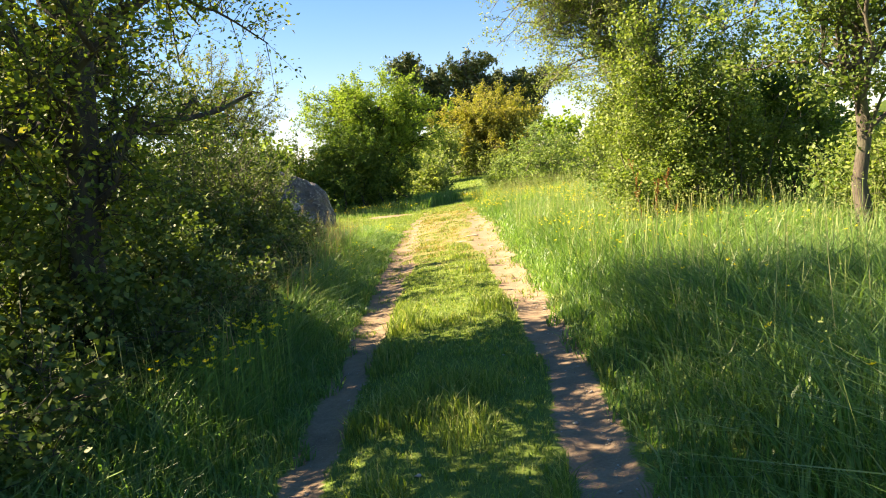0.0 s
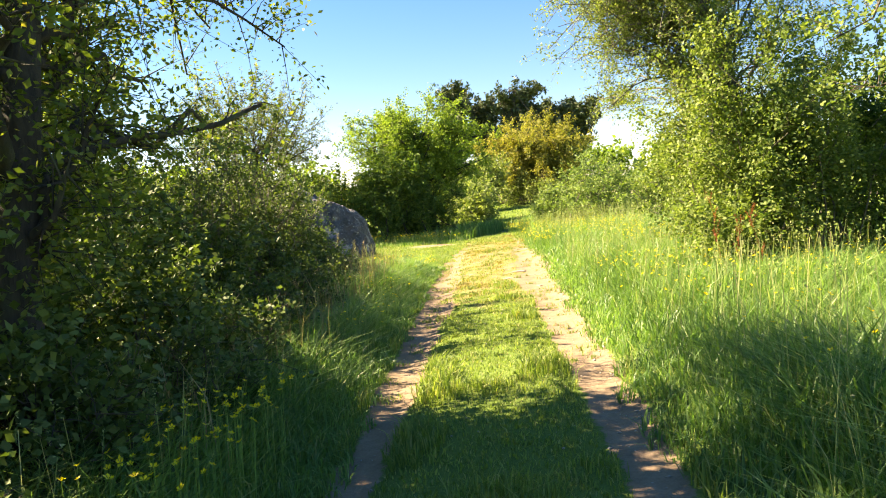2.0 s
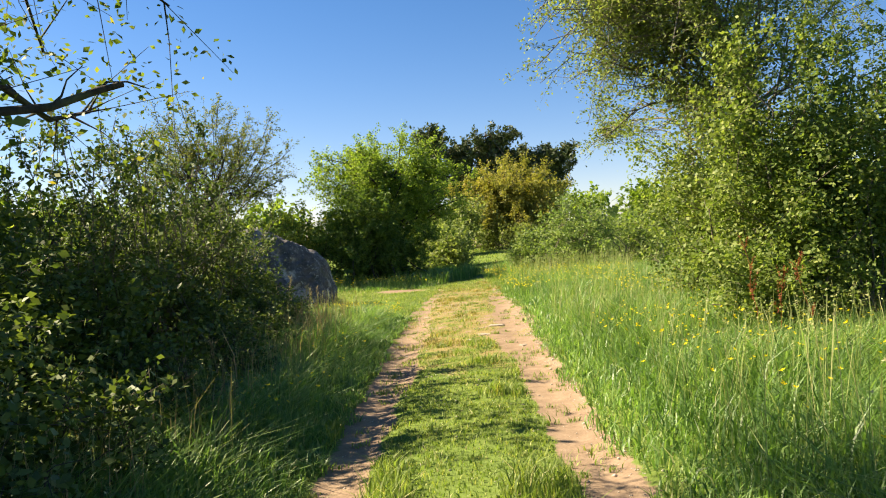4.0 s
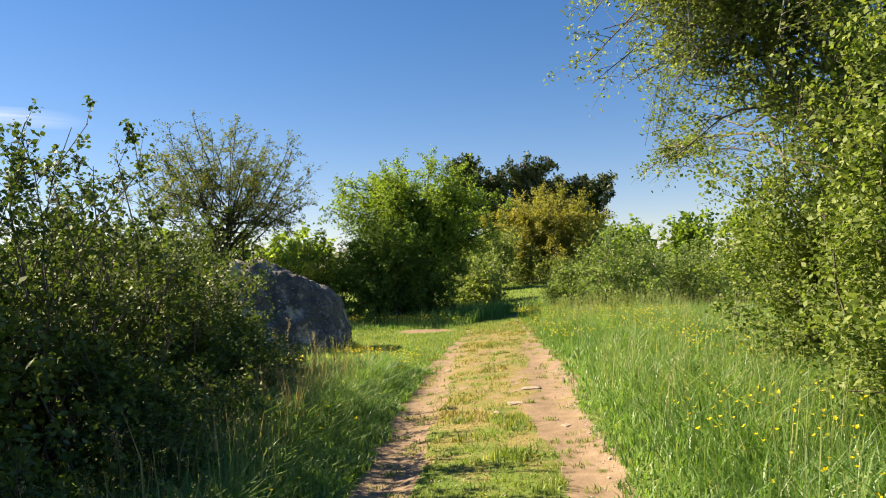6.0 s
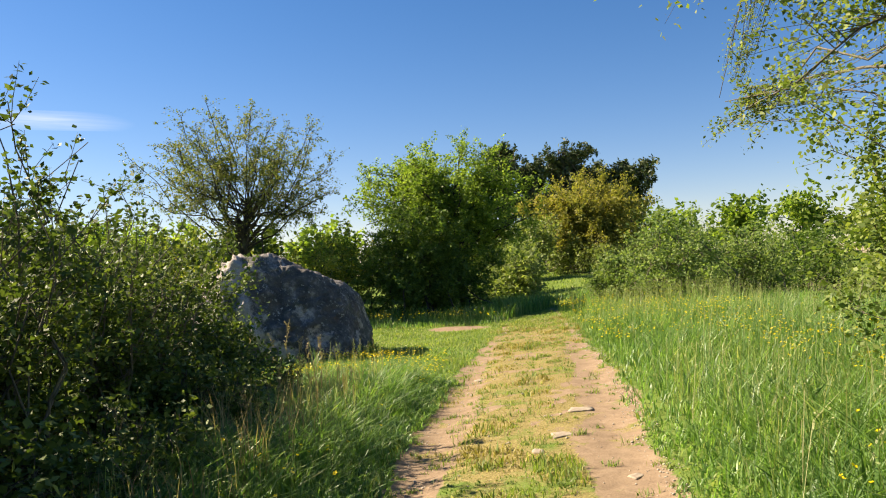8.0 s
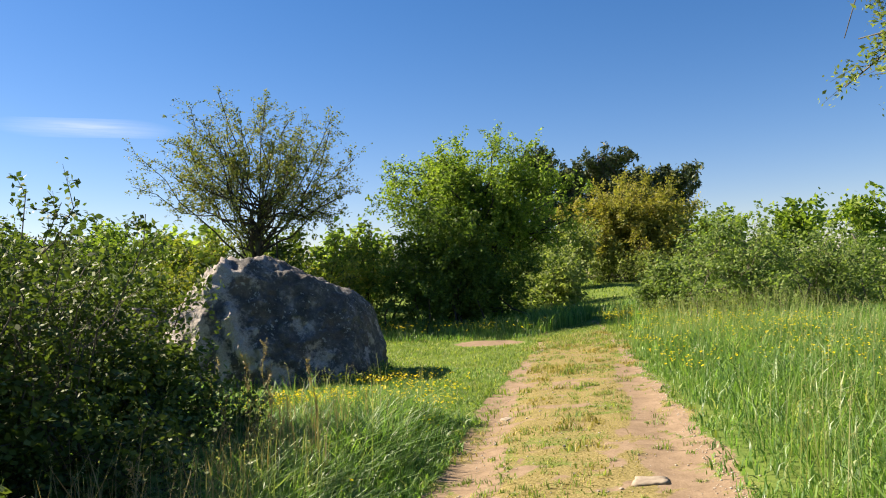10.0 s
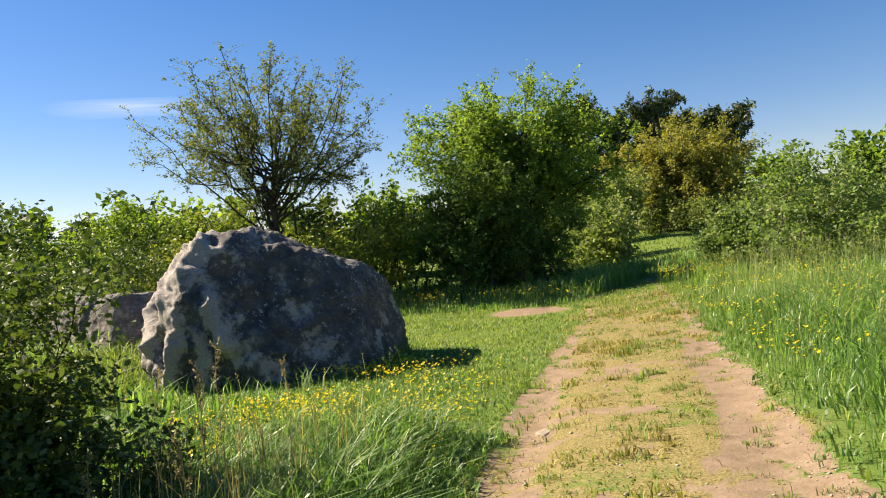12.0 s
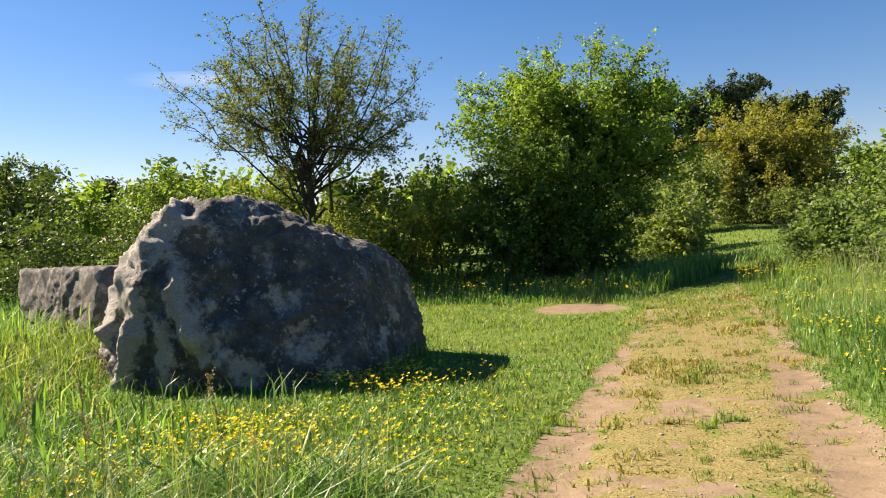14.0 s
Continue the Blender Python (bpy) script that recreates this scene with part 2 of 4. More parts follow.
def part(name, verts, faces, mat, parent=None, label="", smoothed=False):
    ob = new(name, mesh_data(name, verts, faces, mat, smoothed))
    ob.parent = parent
    return tagged(ob, label)


class Tubes:
    """Gathers tapered round tubes into one mesh."""

    def __init__(self):
        self.v, self.f, self.n = [], [], 0

    def add(self, pts, radii, sides=6):
        pts, radii = np.asarray(pts, float), np.asarray(radii, float)
        way = np.gradient(pts, axis=0)
        way /= np.linalg.norm(way, axis=1)[:, None] + 1e-9
        side = np.cross(way, (0.31, 0.87, 0.12))
        side /= np.linalg.norm(side, axis=1)[:, None] + 1e-9
        up = np.cross(way, side)
        a = np.arange(sides) * 2 * np.pi / sides
        ring = side[:, None] * np.cos(a)[None, :, None] + up[:, None] * np.sin(a)[None, :, None]
        self.v.append((pts[:, None] + ring * radii[:, None, None]).reshape(-1, 3))
        m = len(pts)
        i = np.arange(m - 1)[:, None] * sides
        j = np.arange(sides)[None]
        k = (j + 1) % sides
        q = np.stack([i + j, i + k, i + sides + k, i + sides + j], -1).reshape(-1, 4)
        self.f.append(q + self.n)
        self.n += m * sides

    def make(self, name, mat, parent, label=""):
        return part(name, np.concatenate(self.v), np.concatenate(self.f), mat, parent, label, True)


def bent(a, b, rise, rng, n=7, wobble=0.06):
    """A path from a to b that leaves a along rise and bends over to b, with small kinks."""
    a, b = np.asarray(a, float), np.asarray(b, float)
    mid = a + np.asarray(rise, float)
    t = np.linspace(0, 1, n)[:, None]
    p = (1 - t) ** 2 * a + 2 * t * (1 - t) * mid + t * t * b
    length = np.linalg.norm(b - a)
    p[1:-1] += rng.normal(0, wobble * length / 3, (n - 2, 3))
    return p


def leaves(at, rng, length, width, up=0.5, fold=0.25):
    """One folded four-cornered leaf at each place."""
    n = len(at)
    d = rng.normal(0, 1, (n, 3))
    d[:, 2] = d[:, 2] * 0.7 - 0.1
    d /= np.linalg.norm(d, axis=1)[:, None]
    nor = rng.normal(0, 1, (n, 3))
    nor[:, 2] += up * 2
    s = np.cross(d, nor)
    s /= np.linalg.norm(s, axis=1)[:, None] + 1e-9
    nor = np.cross(s, d)
    k = (length * rng.uniform(0.6, 1.35, n))[:, None]
    w = k * width
    base = at - d * k * 0.5
    v = np.stack([base, base + d * k * 0.55 + s * w * 0.5 + nor * k * fold * 0.3, base + d * k, base + d * k * 0.55 - s * w * 0.5 + nor * k * fold * 0.3], 1)
    return v.reshape(-1, 3), np.arange(4 * n).reshape(n, 4)


def plant(name, label, category, base, lobes, leaf, bark, seed, trunk=None, limbs=10, twigs=14, per_twig=16,
          leaf_len=0.06, leaf_width=0.6, twig_len=0.6, scatter=0.05, limb_r=0.03, group="", spread=0.25, up_bias=0.35, upright=0.5, sides=5, edge=0.35, reach=(0.45, 0.92), fork=(0.35, 1.0), drawn=1.0, inner=0.25):
    """A tree or bush: an optional trunk, limbs that reach into the lobes of its crown, twigs, and leaves along the twigs.
    lobes: (x, y, z, rx, ry, rz, share), measured from the base. trunk: (height, radius, lean x, lean y)."""
    rng = np.random.RandomState(seed)
    root = new(name)
    root.location = base
    tagged(root, label, category, group)
    if trunk:
        h, r, lx, ly = trunk
        t = np.linspace(0, 1, 9)
        line = np.stack([lx * t ** 1.4, ly * t ** 1.4, h * t - 0.1], 1)
        line[1:-1, :2] += rng.normal(0, r * 0.35, (7, 2))
        tb = Tubes()
        rad = r * (1.0 - 0.72 * t)
        rad[0] *= 1.5
        rad[1] *= 1.08
        tb.add(line, rad, 10)
        tb.make("trunk", bark, root)
    twig_tubes, spots = Tubes(), []
    share = np.array([l[6] for l in lobes], float)
    counts = np.maximum(1, np.round(limbs * share / share.sum())).astype(int)
    for (cx, cy, cz, rx, ry, rz, _), count in zip(lobes, counts):
        c, r3 = np.array((cx, cy, cz)), np.array((rx, ry, rz))
        for k in range(count):
            dz = 1 - 2 * (k + 0.5) / count
            turn = k * 2.39996 + seed + rng.normal(0, 0.3)
            flat = math.sqrt(max(0.0, 1 - dz * dz))
            d = np.array((math.cos(turn) * flat, math.sin(turn) * flat, dz * 0.9 + 0.1))
            end = c + d * r3 * rng.uniform(*reach)
            end[2] = max(end[2], 0.15)
            if trunk:
                f = rng.uniform(*fork) if end[2] > h * 0.5 else rng.uniform(fork[0] * 0.6, 0.5)
                a = np.array([np.interp(f, t, line[:, i]) for i in range(3)])
                r0 = min(max(limb_r, 0.12 * r), r * 0.6) * rng.uniform(0.7, 1.3)
                rise = (0.35 * (end - a)) * np.array((1, 1, 0.4)) + np.array((0, 0, upright * np.linalg.norm(end - a) * 0.5))
            else:
                a = np.array((cx, cy, 0)) * rng.uniform(0.3, 1.0) + rng.normal(0, spread, 3) * np.array((rx, ry, 0))
                a[2] = -0.05
                r0 = limb_r * rng.uniform(0.6, 1.2)
                rise = np.array((0, 0, max(0.2, end[2]) * 0.6))
            line_l = bent(a, end, rise, rng, 8, 0.10)
            tb = Tubes()
            tb.add(line_l, np.linspace(r0, max(r0 * 0.22, 0.003), 8), sides)
            tb.make("limb", bark, root)
            for q in range(twigs):
                f = rng.uniform(inner, 1.0) ** 0.7
                s = np.array([np.interp(f, np.linspace(0, 1, 8), line_l[:, i]) for i in range(3)])
                out = (s - c) / r3
                out /= np.linalg.norm(out) + 0.3
                go = rng.normal(0, 0.65, 3) + out * 0.8 + np.array((0, 0, up_bias))
                go /= np.linalg.norm(go)
                e = s + go * twig_len * rng.uniform(0.5, 1.3)
                rel = (e - c) / r3
                far = np.linalg.norm(rel)
                if far > 1.12 and not (rng.rand() < edge * 0.3):
                    e = c + rel / far * rng.uniform(0.85, 1.12) * r3
                e[2] = max(e[2], 0.03)
                tw = bent(s, e, (e - s) * 0.5 + np.array((0, 0, 0.08 * twig_len)), rng, 4, 0.12)
                if rng.rand() < drawn:
                    twig_tubes.add(tw[[0, 1, 3]], np.array((max(r0 * 0.2, 0.0035), 0.003, 0.0015)), 3)
                u = rng.uniform(0.15, 1.05, per_twig)
                p = np.stack([np.interp(u, np.linspace(0, 1, 4), tw[:, i]) for i in range(3)], 1)
                spots.append(p + rng.normal(0, scatter, p.shape))
    if twig_tubes.n:
        tagged(twig_tubes.make("twig_mass", bark, root), kind="stuff")
    at = np.concatenate(spots)
    at = at[at[:, 2] > 0.01]
    v, f = leaves(at, rng, leaf_len, leaf_width)
    tagged(part("crown", v, f, leaf, root), kind="stuff")
    return root


# ---- the lie of the land ----
def left_rut(y):
    return np.interp(y, (-10, 2, 6, 11, 15, 20, 26), (-0.92, -0.88, -0.74, -0.62, -0.58, -0.45, -0.05))


def right_rut(y):
    return np.interp(y, (-10, 2, 4.5, 10, 13, 18, 24), (0.42, 0.58, 0.81, 0.97, 1.06, 1.28, 1.5))


def ground_z(x, y):
    x, y = np.asarray(x, float), np.asarray(y, float)
    z = 0.075 * np.clip(x, -0.9, 1.6)
    z = z + 0.22 * smooth(1.7, 4.5, x) * smooth(6, 20, y)
    z = z + 0.30 * smooth(-5.9, -7.6, x) * smooth(18.5, 21.5, y) * (1 - smooth(27, 33, y))
    z = z + 0.85 * smooth(40, 68, y) * smooth(-30, -5, x)
    z = z + 0.05 * (lattice_noise(x, y, 2.6, 3) - 0.5) * smooth(0.2, 2.0, np.abs(x - 0.2)) + 0.5 * (lattice_noise(x, y, 30, 5) - 0.5) * smooth(30, 90, np.hypot(x, y))
    fade = 1 - smooth(17, 25, y)
    for c, w in ((left_rut(y), 0.26), (right_rut(y), 0.28)):
        z = z - 0.045 * fade * np.exp(-((x - c) / w) ** 2)
    return z + 0.018 * (lattice_noise(x, y, 0.35, 9) - 0.5) + 0.01 * (lattice_noise(x, y, 0.12, 10) - 0.5) * (np.abs(x) < 3)


def bare(x, y):
    """How bare the earth is, from 0 (turf) to 1."""
    x = x + 0.22 * (lattice_noise(x, y, 0.9, 24) - 0.5) * smooth(6, 14, y)
    n = 0.65 * lattice_noise(x, y, 0.5, 21) + 0.35 * lattice_noise(x, y, 0.23, 23) - 0.5
    n2 = lattice_noise(x, y, 0.16, 22) - 0.5
    wl = np.interp(y, (0, 5, 9, 14, 19, 24), (0.085, 0.12, 0.21, 0.31, 0.27, 0.06))
    wr = np.interp(y, (0, 5, 9, 14, 19, 24), (0.14, 0.14, 0.21, 0.34, 0.31, 0.06))
    k = np.interp(y, (0, 6, 12), (0.35, 0.45, 1.0))
    d = np.maximum(smooth(-0.13, 0.10, wl - np.abs(x - left_rut(y)) + k * (0.16 * n + 0.10 * n2)),
                   smooth(-0.13, 0.10, wr - np.abs(x - right_rut(y)) + k * (0.16 * n + 0.10 * n2)))
    d = d * (1 - (0.55 * smooth(8, 14, y) + 0.3 * smooth(16, 24, y)) * smooth(-0.12, 0.28, n + 1.2 * n2))
    patch = smooth(1.3, 0.5, np.hypot((x + 1.35) / 0.95, (y - 27.6) / 0.95) + 0.4 * n)
    mid = smooth(11.5, 15, y) * (1 - smooth(22, 26, y)) * smooth(0.0, 0.4, 0.5 * n + 0.9 * n2) * (np.abs(x - 0.35) < 0.9) * 0.8
    return np.clip(np.maximum(np.maximum(d, patch), mid), 0, 1)


def straw(x, y):
    """How dry the turf is along the middle of the track."""
    x = x + 0.5 * (lattice_noise(x, y, 0.6, 33) - 0.5)
    c = 0.5 * (left_rut(y) + right_rut(y))
    k = smooth(6, 15, y) * (1 - smooth(26, 32, y)) * smooth(1.45, 0.75, np.abs(x - c))
    return np.clip(k * (0.5 + 0.28 * smooth(9, 14, y) + 0.7 * (lattice_noise(x, y, 0.55, 31) - 0.45) + 0.7 * (lattice_noise(x, y, 0.19, 32) - 0.45)), 0, 1)


def spaced(lo, hi, step, far, grow=1.22):
    """Grid lines, even from lo to hi and wider and wider out to far on both sides."""
    mid = list(np.arange(lo, hi + 1e-6, step))
    s, a = step, mid[-1]
    while a < far:
        s *= grow
        a += s
        mid.append(a)
    s, a = step, mid[0]
    while a > -far:
        s *= grow
        a -= s
        mid.insert(0, a)
    return np.array(mid)


def ground():
    gx, gy = spaced(-2.6, 2.8, 0.075, 1800), spaced(-3.0, 31.0, 0.13, 1800)
    X, Y = np.meshgrid(gx, gy)
    Z = ground_z(X, Y)
    v = np.stack([X, Y, Z], -1).reshape(-1, 3)
    w = len(gx)
    i = (np.arange(len(gy) - 1)[:, None] * w + np.arange(w - 1)[None]).ravel()
    f = np.stack([i, i + 1, i + w + 1, i + w], 1)
    ob = part("ground", v, f, EARTH, smoothed=True)
    att = ob.data.color_attributes.new("cover", "FLOAT_COLOR", "POINT")
    col = np.stack([bare(X, Y).ravel(), straw(X, Y).ravel(), np.zeros(X.size), np.ones(X.size)], 1).astype(np.float32)
    att.data.foreach_set("color", col.ravel())
    tagged(ob, "grassy meadow ground with a worn two-rut earth track", "ground", kind="structure")


ground()


# ---- grass ----
def blades(name, label, xs, ys, height, width, mat, seed, lean=0.35, tall_seed=0.0):
    """Curved, tapering blades at the given places, in tufts; height may differ from place to place."""
    rng = np.random.RandomState(seed)
    n = len(xs)
    h = np.broadcast_to(height, n) * rng.uniform(0.55, 1.25, n)
    a = rng.uniform(0, 2 * np.pi, n)
    side = np.stack([np.cos(a), np.sin(a), np.zeros(n)], 1)
    b = a + np.pi / 2 + rng.normal(0, 0.5, n)
    lean_v = np.stack([np.cos(b), np.sin(b), np.zeros(n)], 1) * (h * lean * np.clip(rng.lognormal(-0.15, 0.6, n), 0.1, 2.2))[:, None]
    w = (np.broadcast_to(width, n) * np.clip(rng.lognormal(0.05, 0.4, n), 0.5, 2.4))[:, None]
    root = np.stack([xs, ys, ground_z(xs, ys) - 0.01], 1)
    up = np.zeros((n, 3))
    up[:, 2] = h
    v = np.stack([root - side * w * 0.5, root + side * w * 0.5, root + up * 0.60 + lean_v * 0.26 + side * w * 0.42,
                  root + up * 0.60 + lean_v * 0.26 - side * w * 0.42, root + up * 0.90 + lean_v], 1)
    k = np.arange(n)[:, None] * 5
    f = np.concatenate([k + np.array([[0, 1, 2]]), k + np.array([[0, 2, 3]]), k + np.array([[3, 2, 4]])])
    ob = part(name, v.reshape(-1, 3), f, mat)
    return tagged(ob, label, "grass", kind="stuff")


def scatter(x0, x1, y0, y1, count, seed, tufts=0.0, tuft_r=0.06):
    rng = np.random.RandomState(seed)
    x, y = rng.uniform(x0, x1, count), rng.uniform(y0, y1, count)
    if tufts:
        m = max(1, int(count / 14))
        cx, cy = rng.uniform(x0, x1, m), rng.uniform(y0, y1, m)
        pick = rng.randint(0, m, count)
        on = rng.rand(count) < tufts
        x = np.where(on, cx[pick] + rng.normal(0, tuft_r, count), x)
        y = np.where(on, cy[pick] + rng.normal(0, tuft_r, count), y)
    return x, y


def off_boulder(x, y):
    return (np.hypot((x + 4.7) / 1.8, (y - 21.7) / 1.35) > 1) & (np.hypot((x + 9.0) / 1.6, (y - 23.65) / 0.75) > 1)


def track_left(y):
    return left_rut(y) - np.interp(y, (0, 5, 9, 14, 19, 24), (0.11, 0.14, 0.20, 0.27, 0.24, 0.08))


def track_right(y):
    return right_rut(y) + np.interp(y, (0, 5, 9, 14, 19, 24), (0.14, 0.14, 0.20, 0.30, 0.28, 0.08))


def seed_heads(name, label, x0, x1, y0, y1, count, seed, where, height):
    """Thin stems, each with a loose spike of small husks that nods over at the top."""
    rng = np.random.RandomState(seed)
    x, y = scatter(x0, x1, y0, y1, count, seed, 0.6, 0.22)
    k = where(x, y) & (lattice_noise(x, y, 1.7, seed) > rng.uniform(0.15, 0.65, len(x)))
    x, y = x[k], y[k]
    n = len(x)
    h = height(x, y) * rng.uniform(0.75, 1.2, n)
    a = rng.uniform(0, 6.283, n)
    go = np.stack([np.cos(a), np.sin(a), np.zeros(n)], 1) * (h * rng.uniform(0.08, 0.3, n))[:, None]
    root = np.stack([x, y, ground_z(x, y)], 1)
    top = root + go
    top[:, 2] += h
    w = np.stack([-np.sin(a), np.cos(a), np.zeros(n)], 1) * 0.0016
    stem = np.stack([root - w, root + w, top + w, top - w], 1).reshape(-1, 3)
    tagged(part(name + "_stems", stem, np.arange(4 * n).reshape(n, 4), STRAW_GREEN), label, "grass", kind="stuff")
    m = 7
    f = np.tile(np.linspace(0, 1, m), (n, 1))[:, :, None]
    spike = (0.06 + 0.07 * rng.rand(n))[:, None, None]
    at = top[:, None] + (go / h[:, None] * 1.6)[:, None] * spike * f + np.array((0, 0, 1.0)) * spike * (f - 0.45 * f * f)
    at = at.reshape(-1, 3) + rng.normal(0, 0.0045, (n * m, 3))
    v, q = leaves(at, rng, 0.017, 0.42)
    tagged(part(name, v, q, STRAW_GREEN), label, "grass", kind="stuff")


def grass():
    rng = np.random.RandomState(77)
    # tall meadow on the sunny side of the track
    parts = []
    for (y0, y1, x1, count) in ((-0.5, 6, 5.0, 38000), (6, 13, 5.4, 31000), (13, 24, 6.5, 25000), (24, 40, 9, 9000)):
        x, y = scatter(0.5, x1, y0, y1, count, int(100 + y0 * 3), 0.5, 0.09)
        keep = (x > track_right(y) + 0.30 * (lattice_noise(x, y, 0.35, 44) - 0.55)) | (y > 27)
        keep &= rng.rand(len(x)) < np.where(y > 27, smooth(1.7, 2.6, x), 1) * (0.15 + 0.85 * smooth(x1, x1 - 1.8, x)) * (0.2 + 0.8 * smooth(-0.5, 0.7, y))
        parts.append((x[keep], y[keep]))
    x, y = np.concatenate([p[0] for p in parts]), np.concatenate([p[1] for p in parts])
    edge = smooth(0.0, 0.9, x - track_right(y))
    lush = lattice_noise(x, y, 1.3, 41)
    h = (0.13 + 0.52 * edge * (0.55 + 0.75 * lush)) * np.interp(y, (0, 6, 11, 25), (1.0, 0.9, 0.68, 0.6))
    blades("tall_grass", "tall lush green meadow grass beside the track", x, y, h, np.interp(y, (0, 8, 30), (0.0068, 0.0085, 0.014)), GRASS_TALL, 1, 0.8)
    # pale flowering stems that stand above it
    x, y = scatter(1.2, 6, 0, 26, 2600, 118, 0.6, 0.25)
    keep = x > track_right(y) + 0.35
    x, y = x[keep], y[keep]
    blades("flowering_grass", "thin pale flowering grass stems above the meadow", x, y, (0.62 + 0.2 * lattice_noise(x, y, 1.5, 42)) * np.interp(y, (0, 6, 11), (0.9, 0.9, 0.75)), 0.0035, STRAW_GREEN, 9, 0.35)
    # nodding seed heads over the meadow
    seed_heads("seed_heads", "pale feathery grass seed heads over the meadow", 1.15, 6.0, 0.2, 30, 4200, 119, lambda x, y: x > track_right(y) + 0.3, lambda x, y: (0.66 + 0.24 * lattice_noise(x, y, 1.5, 42)) * np.interp(y, (0, 6, 11), (1, 0.95, 0.78)))
    seed_heads("seed_heads", "pale feathery grass seed heads along the shaded verge", -2.5, -1.0, 1.0, 17.5, 700, 122, lambda x, y: x < track_left(y) - 0.3, lambda x, y: 0.5 + 0.25 * lattice_noise(x, y, 1.1, 43))
    # left verge up to the hedge
    x, y = scatter(-2.8, -0.6, 0.2, 17.5, 54000, 120, 0.5, 0.08)
    keep = x < track_left(y) - 0.26 * (lattice_noise(x, y, 0.3, 45) - 0.55)
    x, y = x[keep], y[keep]
    edge = smooth(0.0, 0.8, track_left(y) - x)
    h = 0.10 + 0.42 * edge * (0.5 + 0.8 * lattice_noise(x, y, 1.1, 43)) * np.interp(y, (0, 13, 17), (1.05, 1.0, 0.75))
    blades("verge_grass", "tall green verge grass in front of the hedge", x, y, h, np.interp(y, (0, 8, 17), (0.0068, 0.0085, 0.011)), GRASS_TALL, 2, 0.85)
    # dead straw-coloured stems along the hedge foot
    x, y = scatter(-2.5, -1.6, 4.2, 16.5, 1250, 121, 0.85, 0.12)
    blades("dead_grass", "dead straw-coloured grass stems along the hedge", x, y, 0.55 + 0.3 * lattice_noise(x, y, 1.0, 46), 0.006, STRAW, 11, 0.18)
    # short turf between the ruts
    x, y = scatter(-1.1, 1.7, 0.3, 28, 165000, 140, 0.45, 0.05)
    c0, c1 = track_left(y), track_right(y)
    keep = (x > c0 - 0.1) & (x < c1 + 0.1) & (bare(x, y) < rng.uniform(0.12, 0.6, len(x))) & (rng.rand(len(x)) > 0.3 * smooth(10, 16, y) * (1 - smooth(24, 28, y)))
    x, y = x[keep], y[keep]
    dry = straw(x, y) * 1.2 > rng.uniform(0.15, 1.0, len(x))
    tuft = lattice_noise(x, y, 0.45, 47)
    h = np.interp(y, (0, 7, 12), (0.085, 0.085, 0.055)) * (0.5 + 1.6 * smooth(0.55, 0.85, tuft))
    w = np.interp(y, (0, 8, 28), (0.005, 0.007, 0.013))
    blades("track_turf", "short green turf on the strip between the ruts", x[~dry], y[~dry], h[~dry], w[~dry], GRASS_SHORT, 3, 0.5)
    blades("dry_turf", "dry yellow trodden grass along the middle of the track", x[dry][::2], y[dry][::2], h[dry][::2] * 0.65, w[dry][::2] * 1.0, GRASS_DRY, 4, 0.9)
    # small separate tufts on the worn part of the track
    m = 520
    cx, cy = rng.uniform(-0.95, 1.65, m), rng.uniform(6, 25, m)
    on = (cx > track_left(cy)) & (cx < track_right(cy))
    cx, cy = cx[on], cy[on]
    r = rng.uniform(0.015, 0.06, len(cx))
    pick = rng.randint(0, len(cx), 11000)
    x, y = cx[pick] + rng.normal(0, 1, 11000) * r[pick], cy[pick] + rng.normal(0, 1, 11000) * r[pick] * 0.8
    blades("track_tufts", "small green grass tufts on the worn track", x, y, 0.02 + 0.9 * r[pick], 0.006, GRASS_SHORT, 10, 0.8)
    # lawn round the boulder
    x, y = scatter(-9, 2.2, 15.5, 31.5, 72000, 160, 0.4, 0.08)
    keep = (x < track_left(y) - 0.02) | (y > 25)
    keep &= off_boulder(x, y) & (bare(x, y) < 0.35) & (rng.rand(len(x)) < np.where(x < -7, 0.5, 1))
    keep &= ~((x < -2.4) & (y < 16.6))
    x, y = x[keep], y[keep]
    h = 0.035 + 0.055 * lattice_noise(x, y, 0.9, 51) + 0.10 * smooth(-4.5, -6.5, x) * smooth(21.5, 18, y) + 0.22 * smooth(-5.8, -7.0, x) + 0.20 * smooth(0.35, 0.0, np.abs(np.hypot((x + 4.6) / 1.75, (y - 21.75) / 1.35) - 1.05)) * (lattice_noise(x, y, 0.5, 52) > 0.45)
    blades("lawn_grass", "short bright green grass around the boulder", x, y, h * 1.15, 0.0105, GRASS_SHORT, 5, 0.85)
    # lusher patch between the hedge end and the boulder
    x, y = scatter(-6.2, 0.2, 16.2, 22.6, 68000, 165, 0.55, 0.06)
    keep = (x < track_left(y) + 0.25 * (lattice_noise(x, y, 0.3, 54) - 0.55)) & off_boulder(x, y) & (rng.rand(len(x)) < 0.35 + 0.65 * smooth(-0.7, -2.0, x)) & ~((x < -2.4) & (y < 16.6))
    x, y = x[keep], y[keep]
    h = 0.035 + 0.10 * lattice_noise(x, y, 0.45, 53) * smooth(-0.5, -2.4, x) + 0.12 * smooth(18.6, 17.0, y) * smooth(-2.4, -3.6, x)
    blades("lush_grass", "lush green grass between the hedge end and the boulder", x, y, h, 0.0075, GRASS_TALL, 15, 0.9)
    # long grass under the trees at the back
    x, y = scatter(-11, 3.4, 28.6, 35, 22000, 170, 0.5, 0.12)
